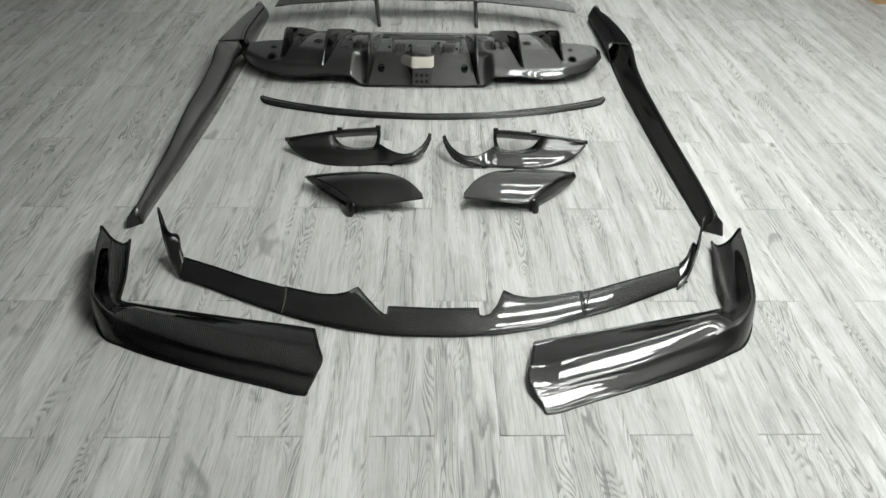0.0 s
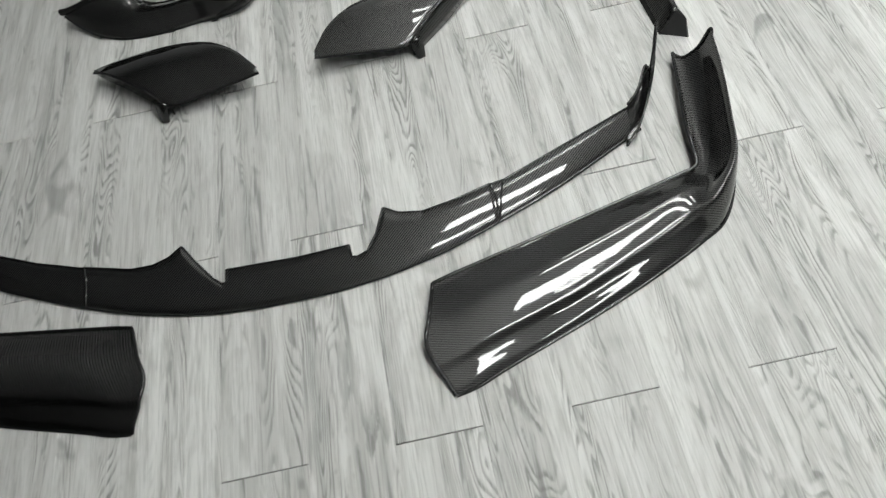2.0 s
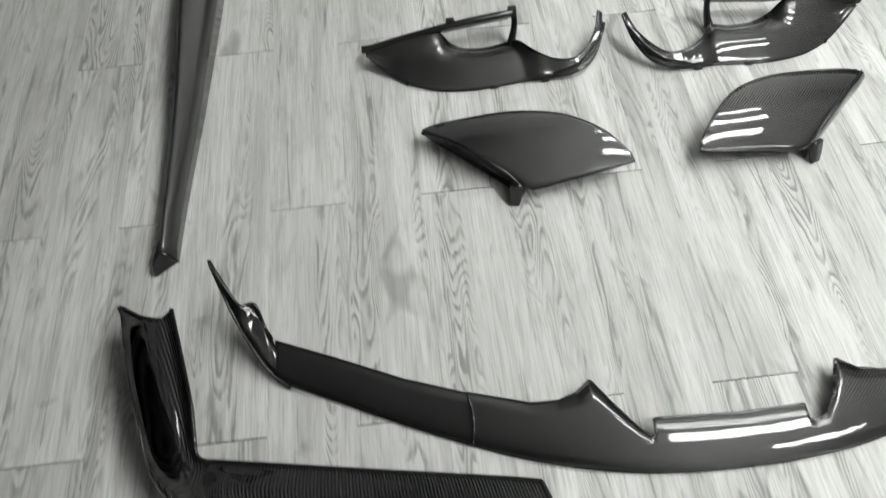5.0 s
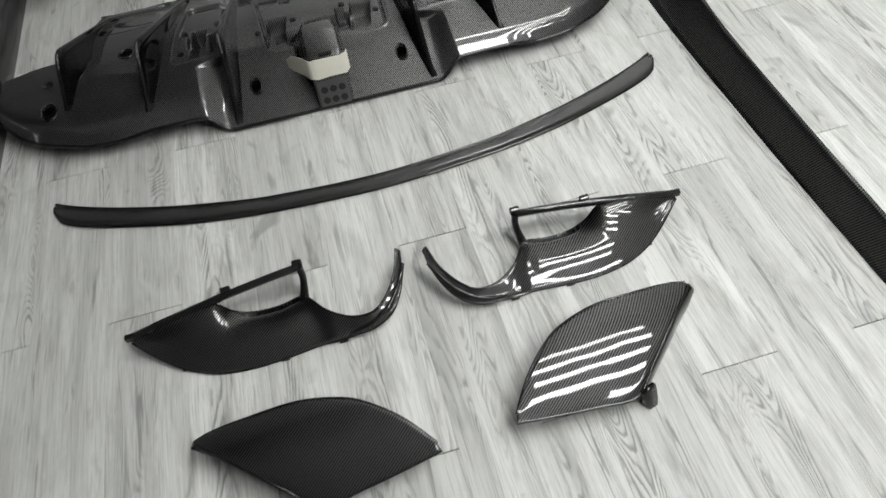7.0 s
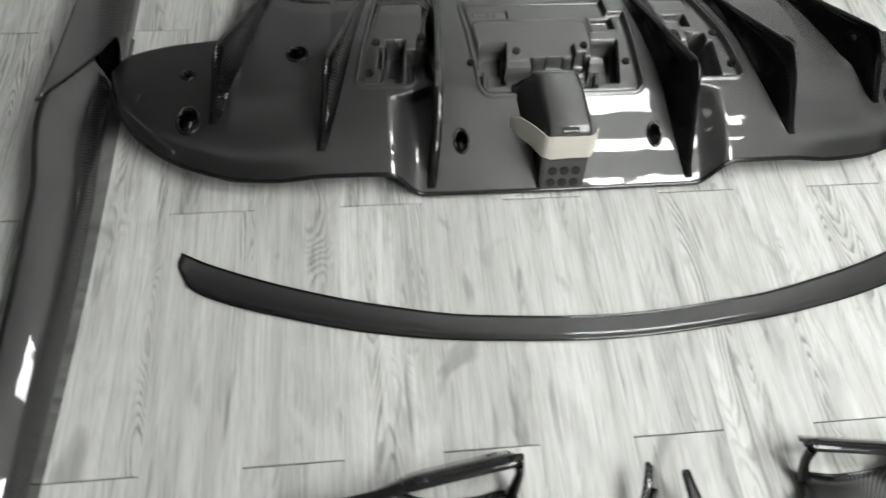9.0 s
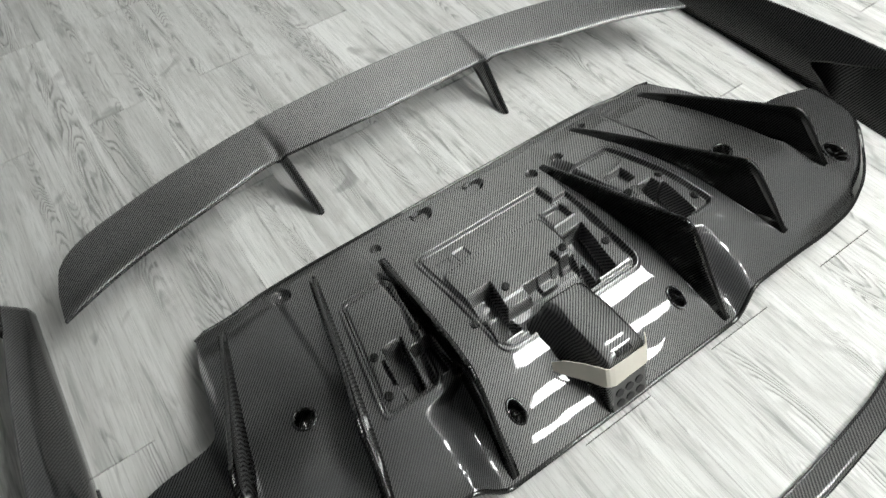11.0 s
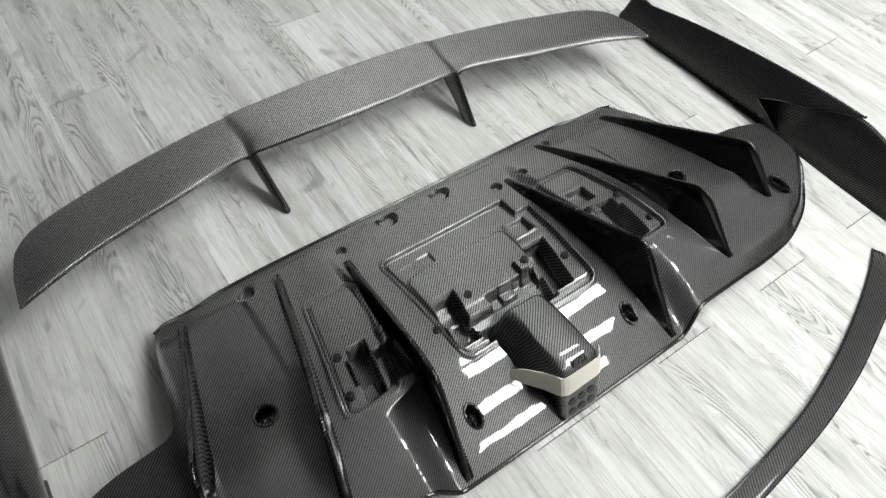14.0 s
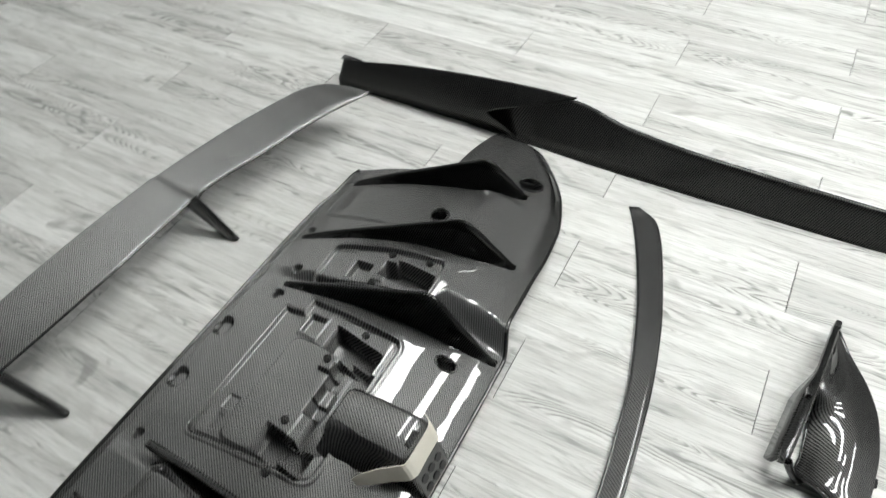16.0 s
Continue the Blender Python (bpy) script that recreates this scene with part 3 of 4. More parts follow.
# ================= rear wing =================
WX = 0.128
wing = thing("rear_wing", (WX, 2.57, 0), "grey-black carbon fibre rear wing standing on two short legs", "car part")
half = 0.762
rows = []
for u in np.linspace(-half, half, 260):
    a = abs(u)
    yf = float(spline(a, [-0.25, 0, 0.25, 0.27, 0.45, 0.62, 0.74, 0.762], [2.628, 2.624, 2.628, 2.630, 2.592, 2.548, 2.498, 2.488]))
    yb = float(spline(a, [-0.25, 0, 0.25, 0.45, 0.62, 0.70, 0.745, 0.762], [2.762, 2.772, 2.762, 2.732, 2.686, 2.655, 2.612, 2.552]))
    z0 = 0.118 - 0.004 * float(step(a, 0.255, 0.275)) + 0.010 * float(step(a, 0.45, 0.76)) * 0.3
    tilt = 0.001
    yaw = -0.024 * u
    c = []
    t = 0.0075 * (1 - 0.6 * float(step(a, 0.70, 0.762)))
    for f, zt in ((0.0, 0.0), (0.045, 0.42), (0.12, 0.80), (0.35, 1.0), (0.7, 0.7), (0.95, 0.25), (1.0, 0.05), (0.95, -0.05), (0.5, -0.35), (0.12, -0.35), (0.02, -0.25)):
        c.append((WX + u + 0.008 * (1 - f) * (1 if u > 0 else -1) * float(step(a, 0.6, 0.76)), yf + yaw + (yb - yf) * f, z0 + 0.007 * f * f + tilt * math.sin(f * math.pi) + t * zt - 0.007 * max(1 - f / 0.75, 0) * math.exp(-((a - 0.272 + 0.035 * f) / 0.009) ** 2)))
    rows.append(c)
rows = np.array(rows)
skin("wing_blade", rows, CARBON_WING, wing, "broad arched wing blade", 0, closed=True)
for end in (0, -1):
    me = bmesh.new()
    vsx = [me.verts.new(p) for p in rows[end]]
    me.faces.new(vsx if end else vsx[::-1])
    part("wing_tip", me, CARBON_EDGE, wing, "closed wing tip")
bead("leading_edge", [tuple(r[0]) for r in rows], 0.0028, CARBON_EDGE, wing, "bright rolled front edge")
for lx, bx in ((-0.137, -0.118), (0.392, 0.398)):
    secs = []
    for k in range(9):
        f = k / 8
        cx = bx + (lx - bx) * f
        front = 2.541 + 0.085 * f
        back = 2.592 + 0.108 * f ** 1.2 + 0.040 * f
        cy, d = (front + back) / 2, (back - front) / 2
        cz = 0.002 + 0.114 * f
        w = 0.0105 + 0.0015 * f
        ring_pts = []
        for q in np.linspace(0, 2 * math.pi, 20, endpoint=False):
            c, n = math.cos(q), math.sin(q)
            ring_pts.append((cx + w * math.copysign(abs(c) ** 0.6, c), cy + d * math.copysign(abs(n) ** 0.8, n), cz))
        secs.append(ring_pts)
    leg = skin("leg", secs, CARBON, wing, "short black carbon leg", 0, closed=True)
    bead("leg_edge", [tuple(sec[15]) for sec in secs], 0.004, CARBON_EDGE, leg, "bright front edge of the leg")
    part("foot", box_bm(bx - 0.0085, bx + 0.0085, 2.549, 2.576, 0.0005, 0.004, 0.0015), BLACK, leg)


# ================= side skirts =================
def side_skirt(mirror, base_x, nose, foot, tip, label, cloth):
    """A thin skirt standing on its long edge; foot bends the foot line, tip says how far it leans out, both along y."""
    root = thing("side_skirt", (base_x, 1.7, 0), label, "car part", "pair of side skirts")

    def P(d, y, z):
        bow = float(spline(y, *foot))
        lean = float(spline(y, *tip))
        return (base_x + mirror * (d + lean * z + bow), y, z * (1 - 0.14 * lean))

    rows = []
    for y in np.linspace(nose, 2.24, 62):
        top = float(spline(y, [0.775, 0.95, 1.3, 1.6, 1.80, 1.955, 2.14, 2.24], [0.072, 0.084, 0.094, 0.102, 0.118, 0.148, 0.110, 0.085]))
        dt = float(spline(y, [0.775, 1.3, 1.8, 1.955, 2.14, 2.24], [0.020, 0.026, 0.032, 0.038, 0.026, 0.020]))
        back = float(step(y, 2.06, 2.14))
        slim = 1.0 if mirror > 0 else 0.62 + 0.38 * float(step(y, 0.8, 1.5))
        top, dt = top * slim, dt * slim
        if mirror > 0:
            face = [((dt - 0.004) * g, (top - 0.004) * g) for g in (0.25, 0.5, 0.72, 0.88, 1.0)]
            face = [P(d + (g - d) * back, y, z) for (d, z), g in zip(face, (0.016, 0.030, 0.036, 0.036, 0.036))]
        else:
            lean = float(spline(y, *tip))
            shelf = ((0.05, 0.45), (0.14, 0.70), (0.30, 0.775), (0.62, 0.875), (0.93, 0.975))
            face = [P((dt + lean * top) * g - lean * h * top + (0.030 - g * 0.02) * back, y, h * top) for g, h in shelf]
        rows.append([P(0, y, 0.001)] + face + [P(dt + 0.001, y, top), P(dt + 0.004, y, top - 0.003), P(dt + 0.005, y, top * 0.5), P(dt + 0.006, y, 0.001)])
    rows = np.array(rows) if mirror > 0 else np.array(rows)[:, ::-1]
    skin("blade", rows, cloth, root, "long thin carbon blade with a crease along it", 0.003)
    k5 = 7 if mirror > 0 else len(rows[0]) - 8
    bead("top_edge", [tuple(r[k5]) for r in rows], 0.0028, CARBON_EDGE, root)
    bead("foot_edge", [tuple(r[0 if mirror > 0 else -1]) for r in rows], 0.003, CARBON_EDGE, root)
    # hood rising to a slanted mouth that opens forwards
    hood = [
        [(0.000, 2.674, 0.001), (-0.004, 2.668, 0.030), (-0.003, 2.660, 0.046), (0.004, 2.654, 0.070), (0.012, 2.650, 0.088)],
        [(0.001, 2.590, 0.001), (-0.005, 2.586, 0.032), (-0.004, 2.582, 0.048), (0.006, 2.576, 0.078), (0.018, 2.570, 0.096)],
        [(0.002, 2.460, 0.001), (-0.006, 2.456, 0.034), (-0.004, 2.452, 0.058), (0.008, 2.440, 0.094), (0.026, 2.430, 0.118)],
        [(0.003, 2.300, 0.001), (-0.007, 2.298, 0.038), (-0.004, 2.290, 0.064), (0.010, 2.262, 0.106), (0.032, 2.236, 0.140)],
        [(0.004, 2.170, 0.001), (-0.008, 2.200, 0.040), (-0.006, 2.205, 0.070), (0.010, 2.130, 0.116), (0.038, 2.060, 0.154)],
        [(0.004, 2.090, 0.001), (-0.008, 2.140, 0.040), (-0.007, 2.178, 0.072), (0.010, 2.062, 0.120), (0.041, 1.955, 0.157)],
    ]
    pts = smooth_rows([[P(*q) for q in r] for r in hood], 30)
    pts = np.swapaxes(smooth_rows(np.swapaxes(pts, 0, 1), 22), 0, 1)
    mouth, tail = pts[-1].copy(), pts[0].copy()
    if mirror < 0:
        pts = pts[:, ::-1]
    scoop = skin("scoop", pts[::-1], cloth, root, "raised air scoop with a slanted mouth", 0.003)
    bead("mouth_rim", mouth, 0.0032, CARBON_EDGE, scoop, "rolled rim of the scoop mouth")
    bead("tail_rim", tail, 0.003, CARBON_EDGE, root)
    ends = [P(d, 2.662, z) for d, z in ((0.012, 0.088), (0.030, 0.090), (0.040, 0.080), (0.043, 0.040), (0.044, 0.001))]
    flange = [ends, [(x, y - 0.055, z * 0.96) for x, y, z in ends]]
    skin("tail_flange", flange if mirror > 0 else [r[::-1] for r in flange], CARBON_EDGE, root, "curled rear end of the skirt", 0.003)
    # folded front end
    kf = 1.0 if mirror > 0 else 0.72
    fr = [P(d * kf, y, z * kf) for d, y, z in ((0.0, nose, 0.001), (0.010, nose - 0.005, 0.030), (0.020, nose - 0.007, 0.070), (0.040, nose - 0.019, 0.050), (0.052, nose - 0.027, 0.001))]
    fr2 = [P(d * kf, y, z * kf) for d, y, z in ((0.0, nose + 0.025, 0.001), (0.011, nose + 0.025, 0.032), (0.022, nose + 0.025, 0.074), (0.036, nose + 0.019, 0.052), (0.046, nose + 0.015, 0.001))]
    skin("front_fold", [fr, fr2] if mirror > 0 else [fr[::-1], fr2[::-1]], CARBON_EDGE, root, "folded front end of the skirt", 0.003)
    bm = bmesh.new()
    f = bm.faces.new([bm.verts.new(p) for p in fr])
    part("front_cap", bm, BLACK, root, "dark end face")
    return root


side_skirt(1, 1.022, 0.783, ([0.74, 1.03, 1.37, 1.80, 2.30, 2.68], [0.020, 0.008, -0.004, -0.010, 0.002, 0.0]), ([0.74, 2.68], [0.0, 0.0]),
           "matt black carbon side skirt with air scoop, standing on edge", CARBON_MATT)
side_skirt(-1, -0.728, 0.812, ([0.74, 0.88, 1.22, 1.70, 2.10, 2.68], [0.062, 0.056, 0.029, 0.002, -0.005, -0.006]), ([0.74, 1.2, 1.54, 1.8, 2.1, 2.68], [0.0, 0.15, 0.30, 0.25, 0.12, 0.15]),
           "glossy black carbon side skirt with air scoop, leaning outwards", CARBON_SOFT)

# ================= front lip =================
lip = thing("front_lip", (0.15, 0.40, 0), "curved three-piece black carbon front lip with upturned ends", "car part")
LF = ([-0.585, -0.478, -0.366, -0.261, -0.161, -0.066, 0.025, 0.115, 0.206, 0.314, 0.430, 0.570, 0.703, 0.865, 0.910],
      [0.545, 0.494, 0.440, 0.394, 0.358, 0.333, 0.318, 0.312, 0.311, 0.318, 0.339, 0.383, 0.433, 0.509, 0.531])
LB = ([-0.597, -0.486, -0.373, -0.275, -0.166, -0.120, -0.088, -0.063, -0.060, -0.034, 0.000, 0.018, 0.027, 0.0285, 0.171, 0.2755, 0.277, 0.288, 0.309, 0.331, 0.352, 0.355, 0.382, 0.428, 0.496, 0.574, 0.604, 0.764, 0.908],
      [0.617, 0.569, 0.517, 0.481, 0.448, 0.446, 0.455, 0.473, 0.472, 0.433, 0.388, 0.372, 0.373, 0.399, 0.391, 0.393, 0.369, 0.366, 0.373, 0.405, 0.458, 0.459, 0.441, 0.432, 0.443, 0.463, 0.468, 0.529, 0.585])


def lip_piece(name, x0, x1, drop, label):
    knots = [x for x in LB[0] if x0 < x < x1]
    cols = np.unique(np.concatenate([np.linspace(x0, x1, int((x1 - x0) * 170)), knots]))
    rows = []
    for x in cols:
        yf, yb = float(spline(x, *LF)), float(np.interp(x, *LB))
        r = []
        for f in (0.0, 0.012, 0.05, 0.14, 0.3, 0.5, 0.75, 1.0):
            z = float(spline((yb - yf) * f, [0, 0.001, 0.005, 0.02, 0.045, 0.085, 0.17], [0.0015, 0.008, 0.013, 0.019, 0.026, 0.032, 0.037]))
            r.append((x, yf + (yb - yf) * f, z - drop if z > 0.004 else z))
        rows.append(r)
    skin(name, rows, CARBON, lip, label, 0.004)
    bead("back_edge", [(r[-1][0], r[-1][1] - 0.001, r[-1][2] - 0.001) for r in rows], 0.0026, CARBON_EDGE, lip)
    bead("front_edge", [(r[0][0], r[0][1] + 0.002, 0.0045) for r in rows], 0.0038, CARBON_EDGE, lip)
    return rows


lip_piece("centre_section", -0.268, 0.572, 0.0, "middle of the lip with two hooked notches")
lip_piece("end_section", -0.590, -0.262, 0.003, "plain outer section of the lip")
lip_piece("end_section", 0.566, 0.908, 0.003, "plain outer section of the lip")
for sx in (-0.268, 0.572):
    yf, yb = float(spline(sx, *LF)), float(np.interp(sx, *LB))
    bead("seam", [(sx + 0.006 * math.sin(f * 3.1), yf + (yb - yf) * f, 0.006 + 0.026 * f ** 0.5) for f in np.linspace(0.02, 0.98, 12)], 0.0022, CARBON_EDGE, lip, "raised seam between the lip sections")


flap = []
for f in np.linspace(0.03, 0.98, 12):
    fx = 0.576 + 0.024 * f
    yf, yb = float(spline(fx, *LF)), float(np.interp(fx, *LB))
    flap.append((fx, yf + (yb - yf) * f, 0.006 + 0.025 * f ** 0.5))
bead("seam_flap", flap, 0.002, CARBON_EDGE, lip, "edge of the overlapping seam flap")


def lip_end(s, cx, dy):
    low = [(0.716, 0.531, 0.004), (0.745, 0.556, 0.016), (0.775, 0.600, 0.040), (0.800, 0.650, 0.066), (0.820, 0.700, 0.090), (0.833, 0.736, 0.112)]
    up = [(0.742, 0.617, 0.029), (0.752, 0.634, 0.044), (0.766, 0.672, 0.064), (0.790, 0.668, 0.080), (0.818, 0.712, 0.114), (0.832, 0.738, 0.118)]
    if s > 0:
        up = [(0.742, 0.617, 0.029), (0.770, 0.640, 0.040), (0.800, 0.688, 0.054), (0.806, 0.674, 0.060), (0.824, 0.716, 0.110), (0.834, 0.739, 0.118)]
    rows = []
    for (a, y, z), (b, v, w) in zip(low, up):
        k = [(cx + s * (a + (b - a) * f), y + (v - y) * f + dy, z + (w - z) * f - 0.002 * math.sin(f * math.pi)) for f in (0, 0.25, 0.5, 0.75, 1)]
        rows.append(k if s > 0 else k[::-1])
    rows = smooth_rows(rows, 24)
    winglet = skin("winglet", rows, CARBON_UPRIGHT, lip, "upturned end plate of the lip", 0.004)
    bead("winglet_edge", [tuple(r[0]) for r in rows], 0.0028, CARBON_EDGE, winglet)
    bead("winglet_edge", [tuple(r[-1]) for r in rows], 0.0028, CARBON_EDGE, winglet)


lip_end(-1, 0.148, 0.0)
lip_end(1, 0.152, -0.034)


# ================= bumper splitters =================
SPLIT = [
    [(0.420, 0.278, 0.012), (0.402, 0.205, 0.027), (0.389, 0.150, 0.034), (0.416, 0.078, 0.021), (0.419, 0.069, 0.014), (0.422, 0.060, 0.004)],
    [(0.455, 0.287, 0.012), (0.440, 0.212, 0.028), (0.433, 0.160, 0.036), (0.453, 0.099, 0.030), (0.459, 0.083, 0.017), (0.463, 0.068, 0.002)],
    [(0.500, 0.297, 0.012), (0.488, 0.218, 0.028), (0.484, 0.168, 0.039), (0.503, 0.138, 0.040), (0.515, 0.111, 0.026), (0.522, 0.090, 0.001)],
    [(0.660, 0.331, 0.013), (0.646, 0.262, 0.024), (0.640, 0.206, 0.042), (0.650, 0.186, 0.047), (0.674, 0.163, 0.034), (0.690, 0.147, 0.001)],
    [(0.820, 0.366, 0.015), (0.806, 0.310, 0.024), (0.800, 0.262, 0.046), (0.812, 0.242, 0.054), (0.824, 0.218, 0.038), (0.834, 0.203, 0.001)],
    [(0.930, 0.390, 0.018), (0.915, 0.352, 0.026), (0.905, 0.312, 0.048), (0.905, 0.282, 0.062), (0.922, 0.262, 0.042), (0.932, 0.248, 0.001)],
    [(0.972, 0.402, 0.022), (0.972, 0.380, 0.024), (0.966, 0.340, 0.046), (0.960, 0.300, 0.074), (0.980, 0.290, 0.048), (0.990, 0.284, 0.001)],
    [(0.980, 0.440, 0.026), (1.000, 0.428, 0.016), (1.014, 0.408, 0.036), (1.022, 0.372, 0.086), (1.034, 0.366, 0.050), (1.038, 0.362, 0.001)],
    [(0.988, 0.500, 0.026), (1.012, 0.492, 0.014), (1.036, 0.484, 0.036), (1.050, 0.466, 0.090), (1.062, 0.462, 0.050), (1.066, 0.460, 0.001)],
    [(1.008, 0.590, 0.024), (1.032, 0.586, 0.014), (1.060, 0.584, 0.036), (1.078, 0.580, 0.090), (1.088, 0.579, 0.050), (1.092, 0.578, 0.001)],
    [(1.034, 0.700, 0.020), (1.054, 0.686, 0.018), (1.080, 0.682, 0.044), (1.097, 0.683, 0.088), (1.106, 0.681, 0.050), (1.108, 0.680, 0.012)],
]


def splitter(place, flip, label, cloth):
    root = thing("bumper_splitter", place(0.75, 0.25, 0.0), label, "car part", "pair of bumper splitters")
    rows = smooth_rows([[place(*p) for p in r] for r in SPLIT], 70)
    rows = np.swapaxes(smooth_rows(np.swapaxes(rows, 0, 1), 61), 0, 1)
    # section of the long panel: a flat rising from the inner edge, a soft crest, a gentle band, a fold and an outer face
    gaps = np.hypot(*np.moveaxis(np.diff(rows[:, :, :2], axis=1), -1, 0))
    f = np.concatenate([np.zeros((len(rows), 1)), np.cumsum(gaps, 1)], 1)
    f = f / f[:, -1:]
    along = np.linspace(0, 1, len(rows))[:, None]
    high = rows[:, :, 2].max(1)[:, None] * (0.76 + 0.24 * step(along, 0.2, 0.6))
    low = rows[:, :1, 2]
    rise = np.interp(f, [0, 0.15, 0.30, 0.38, 0.43], [0, 0.48, 0.88, 0.985, 1.0])
    fall = spline(np.clip(f, 0.43, 1.0), [0.43, 0.52, 0.64, 0.74, 0.785, 0.87, 0.95, 0.98, 1.0], [1.0, 0.960, 0.870, 0.765, 0.540, 0.365, 0.200, 0.085, 0.02])
    level = np.where(f < 0.43, low + (high - low) * rise, high * fall)
    keepz = step(along, 0.46, 0.62)
    rows[:, :, 2] = level * (1 - keepz) + rows[:, :, 2] * keepz
    rows[:, :, 2] += 0.0035 * np.exp(-(f / 0.03) ** 2) + 0.0006 * np.sin(along * 21 + f * 6) * np.sin(f * math.pi)
    rows[:, :, 2] = np.maximum(rows[:, :, 2], 0.001)
    if flip:
        rows = rows[:, ::-1]
    inner, outer = (0, -1) if not flip else (-1, 0)
    skin("panel", rows[::-1], cloth, root, "broad carbon panel bent up at the corner", 0.004, offset=-1)
    bead("inner_edge", [tuple(r[inner]) for r in rows], 0.0038, CARBON_EDGE, root, "rolled inner edge")
    bead("floor_edge", [tuple(r[outer]) for r in rows], 0.0038, CARBON_EDGE, root)
    bead("end_edge", [tuple(p) for p in rows[0]], 0.0038, CARBON_EDGE, root)
    bead("top_edge", [tuple(p) for p in rows[-1]], 0.0038, CARBON_EDGE, root)
    p = Vector(place(0.962, 0.392, 0.026))
    bm = bmesh.new()
    bmesh.ops.create_cone(bm, cap_ends=True, segments=14, radius1=0.005, radius2=0.0035, depth=0.005, matrix=Matrix.Translation(p))
    part("rivet", bm, CARBON_EDGE, root, "small round fixing head")
    return root


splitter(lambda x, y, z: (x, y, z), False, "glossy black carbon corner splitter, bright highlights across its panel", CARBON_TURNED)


def left_place(x, y, z):
    q, k = radians(1.8), 0.98
    dx, dy = (-x + 0.6975) * k, (y - 0.3395) * (0.95 if y < 0.3395 else 0.93)
    return (-0.441 + dx * math.cos(q) - dy * math.sin(q), 0.376 + dx * math.sin(q) + dy * math.cos(q), z)


splitter(left_place, True, "black carbon corner splitter, shade put into its darker colour", CARBON_BROAD_SHADED)


# ================= canards =================
def canard(place, flip, label, splay):
    root = thing("canard", place(-0.08, 0.96, 0.0), label, "car part", "pair of canards")
    back = [(-0.286, 1.040), (-0.252, 1.050), (-0.182, 1.054), (-0.098, 1.054), (-0.020, 1.032), (0.030, 1.000), (0.077, 0.957), (0.118, 0.908)]
    low = [(-0.288, 1.030), (-0.246, 0.998), (-0.190, 0.950), (-0.140, 0.908), (-0.092, 0.870), (-0.020, 0.876), (0.050, 0.885), (0.122, 0.896)]
    rows = []
    for (bx, by), (lx, ly) in zip(back, low):
        r = []
        for f in (0.0, 0.02, 0.07, 0.2, 0.4, 0.6, 0.8, 0.93, 0.98, 1.0):
            g = min(max((ly + (by - ly) * f - 0.87) / 0.19, 0), 1)
            z = 0.033 + 0.012 * g + 0.029 * math.sin(g * math.pi)
            out = min(max((0.122 - (lx + (bx - lx) * f)) / 0.41 - 0.35, 0) / 0.65, 1)
            z += 0.005 - 0.018 * out * out
            if f in (0.0, 1.0):
                z -= 0.003
            r.append(place(lx + (bx - lx) * f, ly + (by - ly) * f, z))
        rows.append(r if not flip else r[::-1])
    rows = smooth_rows(rows, 40)
    skin("top_plate", rows, CARBON, root, "slightly domed carbon top plate", 0.004)
    bead("rim", [tuple(r[0]) for r in rows] , 0.003, CARBON_EDGE, root)
    bead("rim", [tuple(r[-1]) for r in rows], 0.003, CARBON_EDGE, root)
    # flange set in under the outer edge, down to the foot
    fl = []
    for (x, y), zb, inset in (((-0.284, 1.032), 0.032, 0.002), ((-0.262, 1.010), 0.022, 0.006), ((-0.228, 0.983), 0.010, 0.010), ((-0.190, 0.950), 0.004, 0.010), ((-0.140, 0.908), 0.002, 0.006), ((-0.112, 0.884), 0.001, 0.003), ((-0.100, 0.874), 0.001, 0.001)):
        g = min(max((y - 0.87) / 0.19, 0), 1)
        zt = 0.034 + 0.012 * g + 0.029 * math.sin(g * math.pi) - 0.012 * g
        inset = inset if not splay else -splay * (0.4 + 0.6 * g)
        k = [place(x + 0.634 * inset * p, y + 0.772 * inset * p, zt + (zb - zt) * q) for p, q in ((0.0, 0.0), (0.3, 0.08), (0.6, 0.25), (0.9, 0.6), (1.0, 1.0))]
        fl.append(k if not flip else k[::-1])
    skin("flange", smooth_rows(fl, 28), CARBON_EDGE, root, "dark flange set in under the edge, down to the floor", 0.005, offset=0)
    k = [[place(-0.128, 0.880, 0.042), place(-0.100, 0.872, 0.042)], [place(-0.130, 0.868, 0.02), place(-0.106, 0.862, 0.02)], [place(-0.128, 0.857, 0.001), place(-0.112, 0.854, 0.001)]]
    skin("foot", smooth_rows(k, 8), CARBON_EDGE, root, "pointed foot of the flange", 0.008, offset=0)
    fl2 = [[place(x, y, 0.042), place(x, y + 0.012, z)] for x, y, z in ((-0.05, 0.885, 0.034), (0.02, 0.892, 0.028), (0.07, 0.90, 0.03))]
    skin("front_flange", smooth_rows(fl2, 10), CARBON_EDGE, root, "low inner flange", 0.004, offset=0)
    return root


canard(lambda x, y, z: (x, y, z), False, "dull black carbon canard on its folded foot", 0.0)
CQ = radians(3.7)


def right_canard(x, y, z):
    dx, dy = 0.125 - x, y - 0.901
    return (0.253 + dx * math.cos(CQ) - dy * math.sin(CQ), 0.908 + dx * math.sin(CQ) + dy * math.cos(CQ), z)


canard(right_canard, True, "glossy black carbon canard reflecting rows of tube lights", 0.016)


